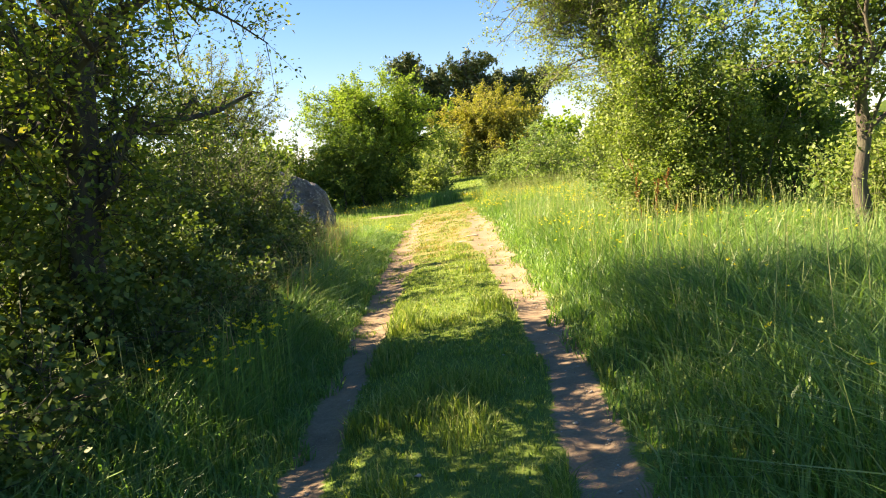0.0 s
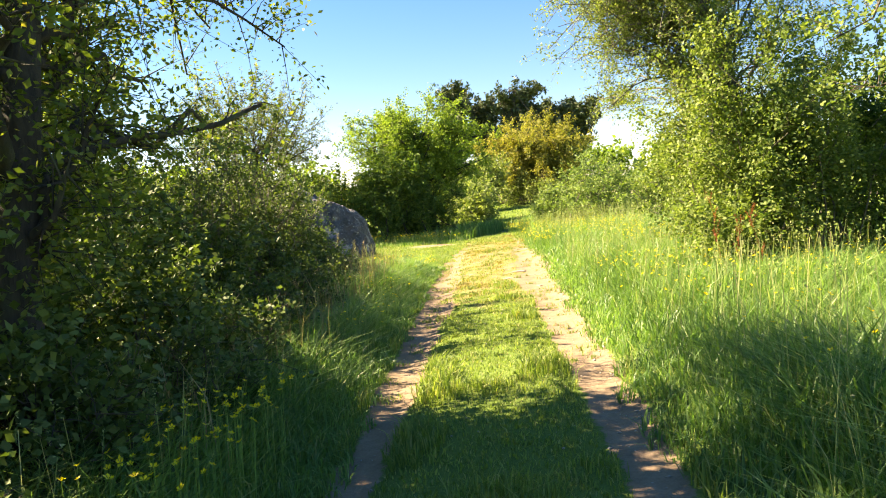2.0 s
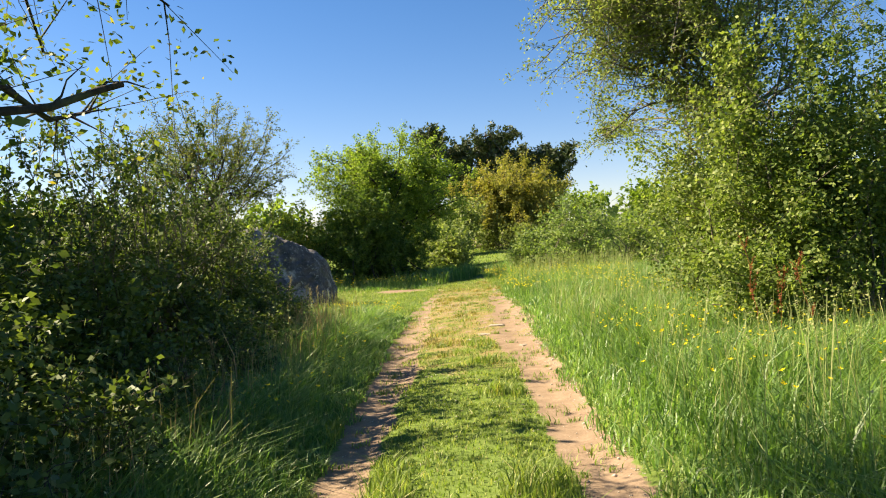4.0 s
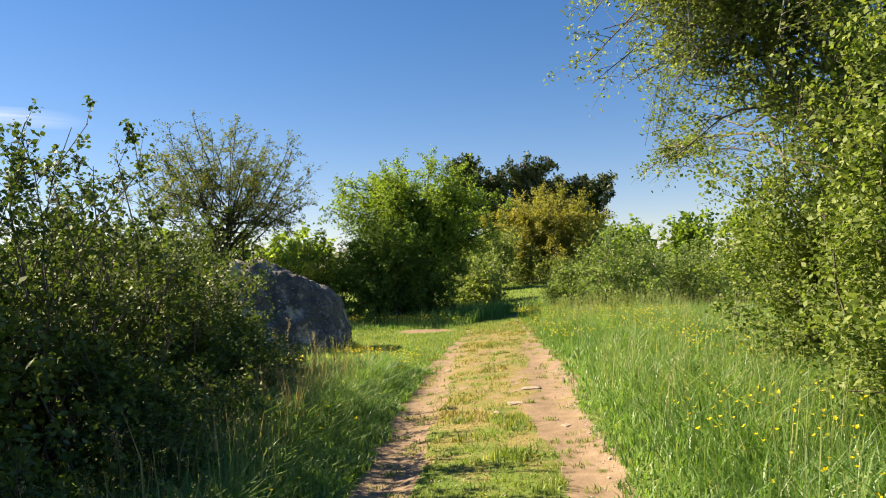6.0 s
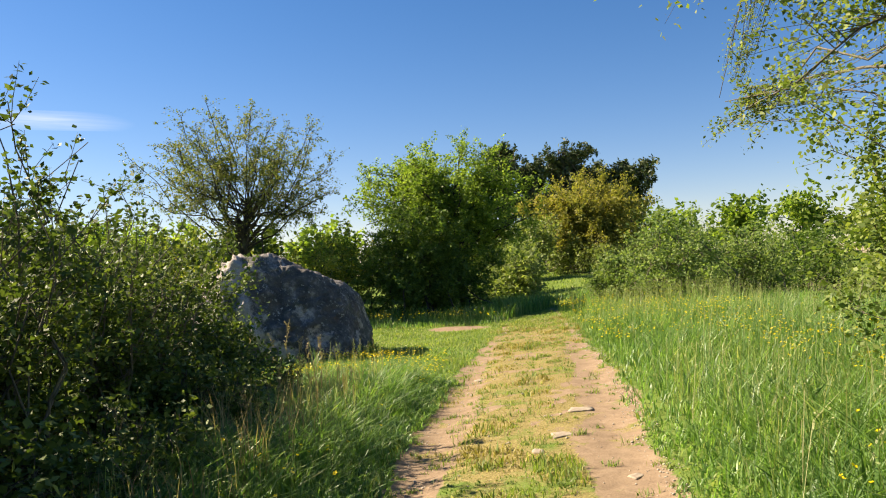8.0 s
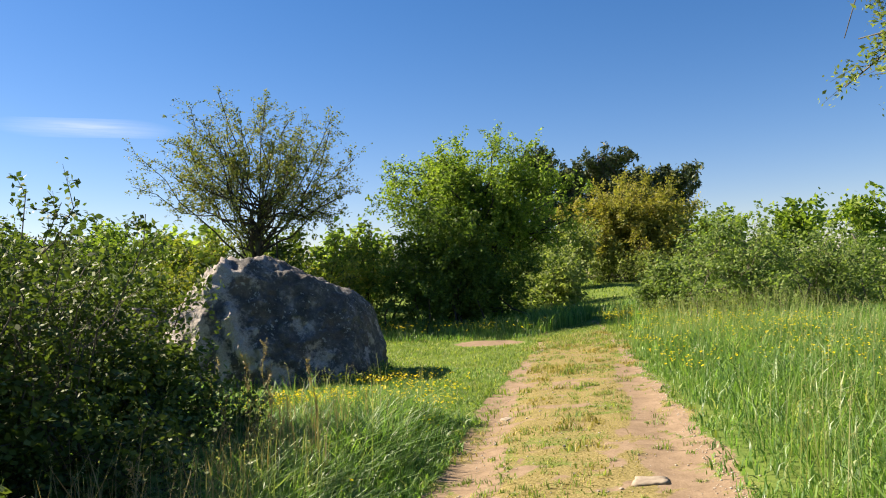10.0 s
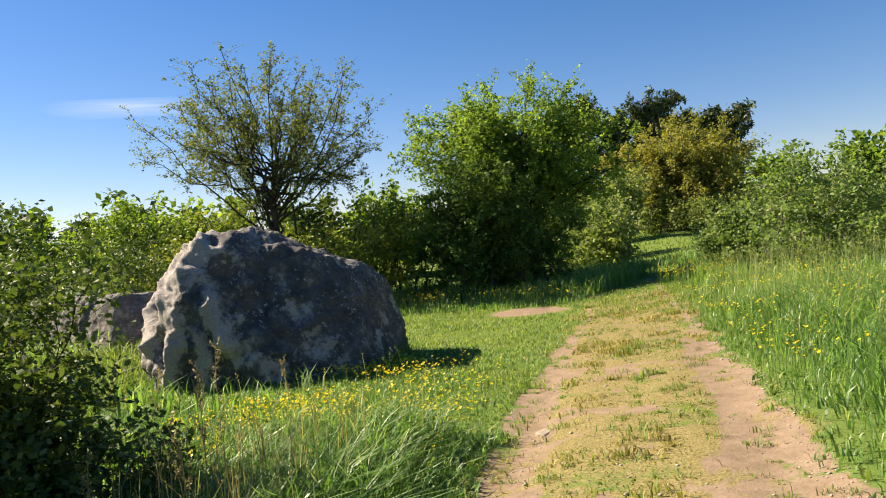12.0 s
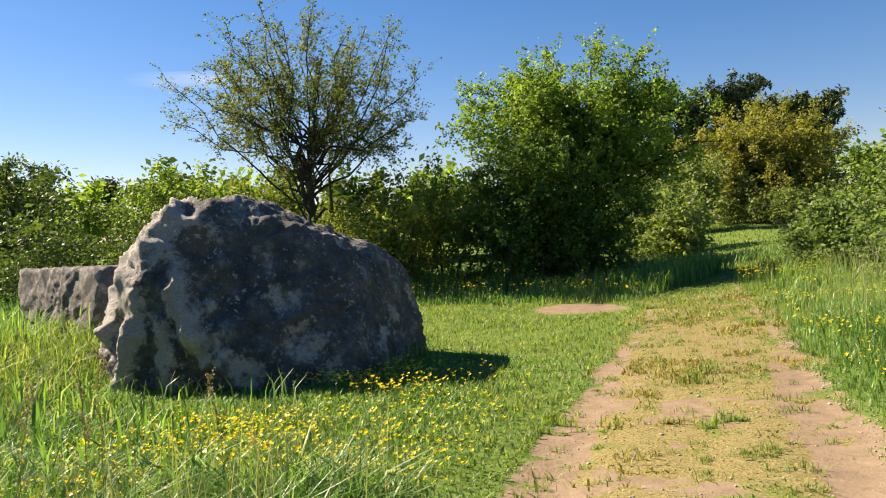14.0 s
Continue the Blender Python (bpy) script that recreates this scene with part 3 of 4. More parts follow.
    keep = (x < 0.2 + 0.35 * (y - 30)) | (x > 2.4 + 0.3 * (y - 30))
    x, y = x[keep], y[keep]
    h = 0.16 + 0.45 * smooth(28.8, 31, y) * (0.4 + lattice_noise(x, y, 1.2, 55))
    blades("shade_grass", "long grass in the shade under the trees", x, y, h, 0.016, GRASS_TALL, 6, 0.4)
    # open meadow on both sides, thinning out
    for k, (x0, x1, y0, y1, n) in enumerate(((4.5, 13, -6, 26, 16000), (-13, -5, -6, 16, 9000), (-4, 5, -7, 0.5, 9000))):
        x, y = scatter(x0, x1, y0, y1, n, 182 + k, 0.5, 0.15)
        keep = (rng.rand(n) > 0.8 * smooth(7, 13, np.abs(x))) & (rng.rand(n) > 0.9 * smooth(-1, -7, y)) & (bare(x, y) < 0.3)
        x, y = x[keep], y[keep]
        h = (0.25 + 0.25 * lattice_noise(x, y, 1.4, 59)) * np.where((x > track_left(y)) & (x < track_right(y)), 0.2, 1)
        blades("meadow_grass", "open meadow grass beyond the verges", x, y, h, 0.012, GRASS_TALL, 12 + k, 0.45)
    # the clearing beyond
    x, y = scatter(-4, 16, 33, 66, 20000, 180, 0.3, 0.2)
    h = 0.07 + 0.12 * lattice_noise(x, y, 2.5, 58)
    blades("clearing_grass", "sunlit pale green grass of the far clearing", x, y, h, 0.03, GRASS_SHORT, 7, 0.4)
    # rough grass to the sides
    x, y = scatter(-18, -3.0, 14, 36, 16000, 190, 0.5, 0.15)
    keep = (x < -8) | (y < 20) & off_boulder(x, y)
    x, y = x[keep], y[keep]
    blades("rough_grass", "rough meadow grass behind the hedge", x, y, 0.3 + 0.25 * lattice_noise(x, y, 1.5, 60), 0.016, GRASS_TALL, 8, 0.45)


grass()

# ---- trees and bushes ----
G = lambda x, y: (x, y, float(ground_z(x, y)))

hedge_tree = plant("hedge_tree", "dark-barked young oak with spreading leafy branches over the hedge", "tree", G(-2.42, 3.95),
      [(0.0, 0.2, 2.7, 1.5, 1.9, 1.2, 8), (0.35, 2.0, 2.8, 1.0, 1.8, 0.9, 6), (-0.7, -0.4, 4.3, 2.2, 2.0, 1.3, 6), (-1.7, -0.6, 3.0, 1.6, 1.8, 1.6, 6), (-0.25, 2.6, 3.3, 1.0, 1.5, 0.9, 6), (0.4, 0.0, 3.6, 1.5, 2.0, 0.9, 6), (0.0, -0.6, 1.9, 1.0, 1.4, 0.8, 4)],
      LEAF_OAK, BARK_DARK, 12, trunk=(5.4, 0.13, 0.3, 0.5), limbs=48, twigs=26, per_twig=30, leaf_len=0.046, leaf_width=0.55, twig_len=0.7, scatter=0.06, limb_r=0.04, upright=0.35)



def broken_branch(tree):
    """A bare snapped branch that reaches out over the hedge, with a few dead spurs."""
    rng = np.random.RandomState(19)
    tb = Tubes()
    line = np.array([(0.1, 0.0, 1.75), (0.15, 0.6, 1.95), (0.25, 1.1, 2.05), (0.36, 1.55, 2.12), (0.56, 1.85, 2.20), (0.72, 2.02, 2.31), (0.80, 2.12, 2.36)])
    tb.add(line, np.linspace(0.030, 0.016, 7), 7)
    for k in range(5):
        s0 = line[1 + k]
        tb.add(bent(s0, s0 + np.array((rng.uniform(-0.1, 0.2), rng.uniform(0.1, 0.35), rng.uniform(0.05, 0.3))), (0.02, 0.05, 0.1), rng, 4, 0.08), np.linspace(0.010, 0.003, 4), 4)
    tb.make("broken_branch", BARK_DARK, tree, "bare snapped branch")


broken_branch(hedge_tree)

for k, (x, y, h, r) in enumerate(((-5.0, 5.2, 5.5, 1.9), (-5.4, 8.6, 4.4, 1.7), (-4.9, 2.3, 6.9, 2.0), (-5.2, -0.8, 7.2, 2.3))):
    plant("shade_tree", "leafy broad tree behind the hedge that shades the track", "tree", G(x, y),
          [(0, 0, h * 0.58, r, r, h * 0.26, 6), (0.3, 0.2, h * 0.80, r * 0.8, r * 0.8, h * 0.19, 4), (0.6, 0, h * 0.42, r * 0.9, r * 0.8, h * 0.16, 3)],
          LEAF_OAK, BARK_DARK, 15 + k, trunk=(h * 0.8, 0.14, 0.2, 0.1), limbs=32, twigs=18, per_twig=16, leaf_len=0.105, leaf_width=0.65, twig_len=0.8, scatter=0.08, limb_r=0.04, upright=0.4, group="trees behind the hedge", drawn=0.4)

# the hedge along the track
for k, (x, y, rx, ry, h) in enumerate(((-3.05, 1.2, 1.15, 1.5, 1.9), (-2.95, 3.5, 1.15, 1.5, 2.0), (-3.05, 5.8, 1.2, 1.5, 1.85), (-3.3, 8.2, 1.3, 1.5, 1.95),
                                       (-3.5, 10.6, 1.4, 1.5, 2.05), (-3.7, 12.9, 1.4, 1.5, 2.0), (-3.9, 15.1, 1.25, 1.25, 2.15))):
    plant("hedge_bush", "dense tangled dark green hedge bush beside the track", "bush", G(x, y),
          [(0, 0, h * 0.42, rx, ry, h * 0.45, 6), (0.0, 0.3, h * 0.70, rx * 0.85, ry * 0.9, h * 0.36, 5), (0.45, 0, h * 0.25, rx * 0.75, ry * 0.95, h * 0.28, 4)],
          LEAF_HEDGE, BARK_DARK, 30 + k, limbs=34 if k < 4 else 46, twigs=21, per_twig=23, leaf_len=0.058, leaf_width=0.62, twig_len=0.45, scatter=0.035, limb_r=0.014, group="hedge along the track", spread=0.4, drawn=0.35, sides=4)

# low brambles at the foot of the hedge
for k, (x, y, r, h) in enumerate(((-2.15, 2.5, 0.5, 1.0), (-2.05, 3.7, 0.5, 1.15), (-2.0, 5.0, 0.5, 1.1), (-2.05, 6.4, 0.5, 1.0), (-2.2, 8.0, 0.5, 1.0), (-2.3, 9.8, 0.5, 0.95), (-2.45, 11.8, 0.5, 0.95), (-2.6, 13.6, 0.55, 0.9), (-2.9, 15.3, 0.55, 0.85))):
    plant("bramble", "low dark bramble with brown stems at the hedge foot", "bramble", G(x, y),
          [(0, 0, h * 0.45, r, r * 1.3, h * 0.5, 1)], LEAF_HEDGE, BARK_BROWN, 250 + k, limbs=16, twigs=14, per_twig=14, leaf_len=0.05, leaf_width=0.7, twig_len=0.3, scatter=0.04, limb_r=0.006, group="brambles at the hedge foot", spread=0.5, drawn=0.8)

# taller shoots standing out of the hedge
for k, (x, y, h) in enumerate(((-3.0, 10.9, 2.95), (-3.3, 12.4, 2.6), (-3.9, 11.6, 2.9), (-3.5, 9.2, 2.9), (-4.0, 14.0, 2.2), (-4.6, 13.0, 2.6), (-3.9, 7.6, 2.8), (-4.4, 9.8, 2.9), (-3.05, 9.9, 3.0), (-3.6, 10.2, 3.2), (-3.3, 13.6, 2.5))):
    plant("hedge_sapling", "young blackthorn shoots with small fresh leaves above the hedge", "sapling", G(x, y),
          [(0.1, 0.1, h * 0.68, 0.65, 0.75, h * 0.34, 1)], LEAF_HEDGE, BARK_GREY, 50 + k, limbs=18, twigs=9, per_twig=20, leaf_len=0.05, reach=(0.7, 1.08), twig_len=0.32, scatter=0.025, limb_r=0.014, group="saplings in the hedge", spread=0.2, up_bias=1.0)

# bushes behind the hedge
for k, (x, y, r, h) in enumerate(((-5.3, 3.0, 1.8, 2.8), (-5.4, 6.6, 2.0, 2.8), (-5.9, 10.5, 2.1, 2.6), (-4.9, 8.5, 1.3, 2.6), (-5.0, 12.6, 1.4, 2.35), (-5.2, 14.8, 1.3, 2.0), (-4.6, 4.6, 1.3, 2.4), (-12.8, 30.0, 2.4, 3.0), (-16.5, 33.0, 2.6, 3.2), (-6.9, 15.2, 1.7, 1.9), (-11.5, 20.5, 2.4, 2.0), (-14.0, 26.5, 2.6, 2.3), (-10.0, 16.0, 2.3, 2.2), (-15.0, 21.0, 2.6, 2.4))):
    plant("wild_bush", "leafy green bush in the rough meadow behind the hedge", "bush", G(x, y),
          [(0, 0, h * 0.45, r, r, h * 0.5, 5), (0.3, 0.4, h * 0.72, r * 0.7, r * 0.7, h * 0.33, 3)],
          LEAF_FRESH if k % 3 == 0 else LEAF_HEDGE, BARK_GREY, 60 + k, limbs=20, twigs=16, per_twig=13, leaf_len=0.096, twig_len=0.55, scatter=0.08, limb_r=0.02, group="bushes behind the hedge", spread=0.4, drawn=0.3)

# the big thicket on the other side
plant("willow_tree", "tall leaning willow with pale olive leaves in the thicket", "tree", G(4.5, 12.2),
      [(-1.2, -0.7, 4.2, 1.6, 1.7, 1.7, 7), (-1.7, -0.9, 2.9, 1.1, 1.3, 1.4, 6), (-2.0, -0.9, 3.4, 0.9, 1.2, 1.0, 8), (-1.75, 3.2, 2.95, 0.3, 0.4, 0.55, 2), (-2.65, -0.3, 3.7, 0.75, 0.9, 0.9, 13), (0.6, 0.2, 5.0, 2.2, 2.0, 2.0, 6), (-0.5, -0.3, 6.0, 1.9, 1.8, 1.4, 4), (-2.5, -0.8, 4.6, 1.2, 1.3, 1.3, 12), (1.6, 0.4, 3.6, 1.8, 1.8, 1.6, 4)],
      LEAF_WILLOW, BARK_GREY, 71, trunk=(5.8, 0.17, -1.3, -0.5), limbs=112, twigs=24, per_twig=32, leaf_len=0.046, leaf_width=0.5, twig_len=0.62, scatter=0.045, limb_r=0.024, upright=0.7)
plant("elm_bush", "dense bush of bright green rounded leaves down to the grass", "bush", G(4.25, 10.6),
      [(-0.45, 0, 1.4, 1.4, 1.5, 1.35, 7), (-0.35, 0.1, 2.7, 1.45, 1.5, 1.2, 6), (1.1, 0.5, 2.2, 1.4, 1.5, 1.8, 5), (-0.85, -0.2, 0.7, 1.0, 1.1, 0.7, 4)],
      LEAF_BRIGHT, BARK_GREY, 72, limbs=60, twigs=26, per_twig=48, leaf_len=0.05, leaf_width=0.7, twig_len=0.55, scatter=0.055, limb_r=0.02, spread=0.2, drawn=0.25, sides=4)
plant("elm_bush", "dense bush of bright green leaves beside the willow", "bush", G(4.3, 13.2),
      [(-0.3, 0, 1.3, 1.4, 1.4, 1.3, 7), (-0.3, 0.1, 2.6, 1.4, 1.4, 1.1, 6), (0.9, 0.3, 2.0, 1.3, 1.3, 1.7, 4)],
      LEAF_BRIGHT, BARK_GREY, 76, limbs=44, twigs=22, per_twig=34, leaf_len=0.055, leaf_width=0.7, twig_len=0.55, scatter=0.06, limb_r=0.02, spread=0.15, drawn=0.4)
plant("dark_bush", "shaded dark green bush at the back of the thicket", "bush", G(6.0, 11.8),
      [(0, 0, 1.5, 1.7, 1.5, 1.6, 5), (0.5, 0.2, 2.8, 1.8, 1.5, 1.2, 4)], LEAF_DARK, BARK_DARK, 73, limbs=24, twigs=16, per_twig=20, leaf_len=0.1, twig_len=0.6, scatter=0.09, limb_r=0.02, drawn=0.3)
plant("field_maple", "small maple with a bare brown trunk and bright leaves", "tree", G(4.62, 6.9),
      [(-0.7, 0.2, 2.3, 1.3, 1.2, 0.7, 4), (0.4, 0, 3.2, 1.7, 1.6, 1.1, 6), (0.9, 0.3, 2.3, 1.2, 1.2, 0.8, 3), (-0.4, 0, 4.2, 1.7, 1.5, 1.0, 5)],
      LEAF_BRIGHT, BARK_BROWN, 74, trunk=(3.6, 0.095, 0.1, 0.1), limbs=28, twigs=20, per_twig=32, leaf_len=0.047, leaf_width=0.75, twig_len=0.6, scatter=0.06, limb_r=0.03, upright=0.3)
for k, (x, y, r, h) in enumerate(((6.1, 8.7, 1.1, 1.6), (6.6, 6.6, 1.5, 1.8), (8.2, 9.5, 2.2, 3.2), (9.5, 5.0, 2.3, 3.0))):
    plant("scrub_bush", "green scrub bush with some yellowed leaves beside the thicket", "bush", G(x, y),
          [(0, 0, h * 0.45, r, r, h * 0.5, 5), (0.2, 0.2, h * 0.72, r * 0.7, r * 0.7, h * 0.33, 3)],
          LEAF_BRIGHT, BARK_GREY, 80 + k, limbs=24, twigs=18, per_twig=17, leaf_len=0.068, twig_len=0.5, scatter=0.07, limb_r=0.016, group="scrub by the thicket", spread=0.4, drawn=0.3)

# trees round the clearing
plant("sparse_tree", "slender many-limbed tree with thin olive spring foliage", "tree", G(-9.25, 31.8),
      [(0.35, 0, 5.5, 3.1, 2.8, 2.6, 10), (-2.4, 0, 5.5, 1.9, 1.8, 1.25, 5), (2.0, 0.2, 5.0, 1.6, 1.8, 1.9, 6), (-0.2, 0, 6.7, 2.3, 1.8, 1.5, 6)],
      LEAF_SPARSE, BARK_DARK, 91, trunk=(4.6, 0.17, 0.3, 0.0), limbs=60, inner=0.5, twigs=28, per_twig=19, leaf_len=0.08, leaf_width=0.55, twig_len=0.8, scatter=0.04, limb_r=0.042, upright=0.16, edge=0.9, up_bias=0.3, reach=(0.72, 1.0), fork=(0.42, 0.95))
for k, (x, y, r, h) in enumerate(((-6.9, 31.2, 2.0, 2.6), (-11.2, 31.4, 2.2, 2.3), (-6.0, 32.6, 2.0, 3.5), (-9.0, 33.4, 2.4, 2.7), (-13.0, 33.0, 2.2, 2.5))):
    plant("brown_bush", "olive brown shrub at the foot of the slender tree", "bush", G(x, y),
          [(0, 0, h * 0.45, r, r, h * 0.5, 5), (0.2, 0.2, h * 0.74, r * 0.7, r * 0.7, h * 0.3, 3)],
          LEAF_SHRUB if k != 2 else LEAF_OAK, BARK_DARK, 95 + k, limbs=24, twigs=16, per_twig=16, leaf_len=0.115, twig_len=0.7, scatter=0.07, limb_r=0.03, group="shrubs under the slender tree", spread=0.4, drawn=0.3)
plant("round_tree", "full green broadleaf tree at the edge of the clearing", "tree", G(-2.0, 34.2),
      [(-0.1, 0, 4.6, 3.0, 2.8, 2.25, 11), (-2.1, -0.3, 4.3, 2.0, 1.8, 1.6, 9), (2.1, 0.2, 3.7, 2.1, 1.9, 1.7, 6), (0.2, 0, 2.2, 3.4, 2.4, 1.7, 6)],
      LEAF_FRESH, BARK_DARK, 101, trunk=(4.6, 0.2, 0.2, 0), limbs=92, twigs=24, per_twig=36, leaf_len=0.095, leaf_width=0.66, twig_len=0.85, scatter=0.065, limb_r=0.05, upright=0.6, edge=0.45, drawn=0.5)
plant("willow_bush", "dark dense shrub in front of the round tree", "bush", G(-3.4, 31.9),
      [(0, 0, 1.6, 2.7, 1.6, 1.7, 6), (0.4, 0, 3.0, 1.9, 1.4, 1.0, 4), (2.1, 0.3, 1.2, 1.5, 1.3, 1.3, 3)],
      LEAF_DARK, BARK_DARK, 102, limbs=54, twigs=26, per_twig=30, leaf_len=0.115, leaf_width=0.5, twig_len=0.75, scatter=0.06, limb_r=0.03, spread=0.4, up_bias=0.8, drawn=0.5)
plant("bronze_oak", "rounded oak with young bronze yellow leaves down to the grass", "tree", G(5.6, 62),
      [(0.4, 0, 4.7, 4.2, 3.4, 2.8, 14), (-3.0, -0.4, 3.2, 2.6, 2.4, 2.5, 8), (3.2, -0.3, 3.7, 2.9, 2.5, 2.5, 9), (0.3, -1.8, 1.7, 5.2, 2.4, 1.8, 16)],
      LEAF_BRONZE, BARK_DARK, 103, trunk=(5.0, 0.28, 0, 0), limbs=96, reach=(0.55, 1.0), twigs=24, per_twig=26, leaf_len=0.165, leaf_width=0.65, twig_len=1.2, scatter=0.11, limb_r=0.07, drawn=0.4)
for k, (x, y, h, r) in enumerate(((1.6, 56, 4.6, 2.2), (-1.4, 58, 5.0, 2.6), (2.8, 70, 5.0, 3.0))):
    plant("thorn_tree", "small brownish thorn tree at the clearing edge", "tree", G(x, y),
          [(0, 0, h * 0.6, r, r, h * 0.38, 6), (-0.6, 0, h * 0.3, r, r * 0.8, h * 0.3, 4)],
          LEAF_WILLOW, BARK_DARK, 104 + k, trunk=(h * 0.65, 0.14, 0, 0), limbs=28, twigs=20, per_twig=10, leaf_len=0.21, twig_len=0.9, scatter=0.16, limb_r=0.04, group="thorn trees", drawn=0.4)
for k, (x, y, r, h) in enumerate(((0.3, 38.6, 1.7, 2.4), (0.2, 46.0, 2.2, 3.4), (-0.6, 41.5, 2.2, 3.2), (3.6, 60.0, 2.4, 3.0), (6.2, 58.4, 2.4, 2.2), (8.8, 58.6, 2.4, 2.2))):
    plant("thorn_bush", "low olive brown thorn bush at the clearing edge", "bush", G(x, y),
          [(0, 0, h * 0.42, r, r, h * 0.48, 5), (0.2, 0.2, h * 0.74, r * 0.7, r * 0.7, h * 0.3, 3)],
          LEAF_WILLOW, BARK_DARK, 270 + k, limbs=24, twigs=18, per_twig=10, leaf_len=0.175, twig_len=0.7, scatter=0.1, limb_r=0.022, group="thorn bushes", spread=0.4, drawn=0.4)
for k, (x, y, r, h, m) in enumerate(((4.9, 28.9, 2.0, 2.75, LEAF_SALLOW), (7.6, 30.4, 2.0, 2.3, LEAF_SALLOW), (3.5, 31.0, 0.9, 1.6, LEAF_SALLOW), (10.5, 33.5, 2.2, 2.2, LEAF_DARK), (10.0, 26.5, 1.4, 1.3, LEAF_WILLOW))):
    plant("verge_bush", "grey-green rounded bush on the grassy verge", "bush", G(x, y),
          [(0, 0, h * 0.45, r, r, h * 0.5, 5), (0.2, 0.2, h * 0.74, r * 0.72, r * 0.7, h * 0.3, 3)],
          m, BARK_GREY, 110 + k, limbs=34, twigs=20, per_twig=14, leaf_len=0.096, twig_len=0.6, scatter=0.06, limb_r=0.022, group="bushes on the verge", spread=0.4, drawn=0.4)
for k, (x, y, r, h, m) in enumerate(((16, 60, 3.0, 5.2, LEAF_FRESH), (21, 62, 3.4, 5.8, LEAF_FRESH), (26, 58, 3.6, 5.4, LEAF_OAK), (12.5, 66, 2.6, 5.0, LEAF_FRESH), (32, 60, 4, 6, LEAF_HEDGE), (24, 45, 3, 4.0, LEAF_HEDGE),
                                     (-19, 45, 3.4, 5.0, LEAF_FRESH), (-23.5, 45, 3.4, 5.7, LEAF_HEDGE), (-28, 44, 3.6, 4.9, LEAF_FRESH), (-17, 39, 2.8, 3.9, LEAF_OAK), (-33, 40, 3.8, 4.9, LEAF_HEDGE), (-23, 34, 3.0, 3.4, LEAF_FRESH), (-15, 48, 3.2, 4.9, LEAF_HEDGE), (-5.5, 50, 3.6, 4.6, LEAF_HEDGE), (-11, 49, 3.6, 4.8, LEAF_FRESH), (-19, 29, 2.6, 2.8, LEAF_OAK), (10, 74, 4.2, 6.5, LEAF_HEDGE))):
    plant("woodland_tree", "broad green tree in the woodland edge beyond the meadow", "tree", G(x, y),
          [(0, 0, h * 0.45, r, r, h * 0.47, 7), (0.4, 0.2, h * 0.74, r * 0.72, r * 0.7, h * 0.27, 4)],
          m, BARK_DARK, 130 + k, trunk=(h * 0.7, 0.16, 0.1, 0), limbs=20, twigs=12, per_twig=8, leaf_len=0.40, twig_len=1.0, scatter=0.22, limb_r=0.05, group="woodland edge", drawn=0.1)

for k, (x, y, r, h, m) in enumerate(((-19.5, 31.5, 2.8, 4.4, LEAF_HEDGE), (-16.5, 35.5, 2.6, 4.4, LEAF_FRESH), (-23.0, 35.0, 3.0, 5.0, LEAF_HEDGE), (-14.2, 38.5, 2.6, 4.2, LEAF_OAK), (-27.5, 33.0, 3.0, 5.2, LEAF_HEDGE))):
    plant("copse_tree", "mid-green bushy tree in the copse past the boulder", "tree", G(x, y),
          [(0, 0, h * 0.45, r, r, h * 0.47, 7), (0.4, 0.2, h * 0.74, r * 0.72, r * 0.7, h * 0.27, 4)],
          m, BARK_DARK, 160 + k, trunk=(h * 0.7, 0.16, 0.1, 0), limbs=26, twigs=15, per_twig=16, leaf_len=0.15, twig_len=0.9, scatter=0.09, limb_r=0.05, group="copse past the boulder", drawn=0.1)

# tall dark pines far off
for k, (x, y, h, r) in enumerate(((-1.6, 133, 22.0, 4.6), (4.0, 137, 20.2, 5.0), (9.6, 130, 21.0, 5.8), (14.6, 134, 18.0, 4.8), (20.2, 130, 17.4, 5.2))):
    rng = np.random.RandomState(200 + k)
    lobes = [(0, 0, h - 1.6, r * 0.8, r * 0.7, 1.6, 4)]
    for j in range(8):
        f = rng.uniform(0.5, 0.97)
        a = rng.uniform(0, 6.28)
        lobes.append((math.cos(a) * r * 0.55, math.sin(a) * r * 0.5, h * f - 1.4, r * 0.75, r * 0.6, 1.3 + 0.6 * rng.rand(), 2))
    plant("pine_tree", "tall dark green pine with flat layered crown far off", "tree", (x, y, 1.0), lobes, NEEDLES, BARK_DARK, 210 + k,
          trunk=(h - 1.0, 0.35, rng.normal(0, 0.6), 0), limbs=62, twigs=12, per_twig=13, leaf_len=0.72, leaf_width=0.42, twig_len=1.4, scatter=0.26, limb_r=0.12, upright=0.1, up_bias=0.15, group="pines on the skyline", drawn=0.1)
for k, (x, y, h) in enumerate(((-100, 112, 15), (-92, 118, 12), (-84, 120, 10), (-108, 105, 17))):
    plant("far_pine", "dark pine on the far skyline", "tree", (x, y, 0.5), [(0, 0, h * 0.62, 4, 4, h * 0.34, 4), (0.5, 0, h * 0.86, 2.6, 2.6, h * 0.16, 2)], NEEDLES, BARK_DARK, 230 + k,
          trunk=(h * 0.9, 0.35, 0.3, 0), limbs=16, twigs=12, per_twig=10, leaf_len=0.8, leaf_width=0.4, twig_len=1.6, scatter=0.5, limb_r=0.1, group="far pines", drawn=0.1)


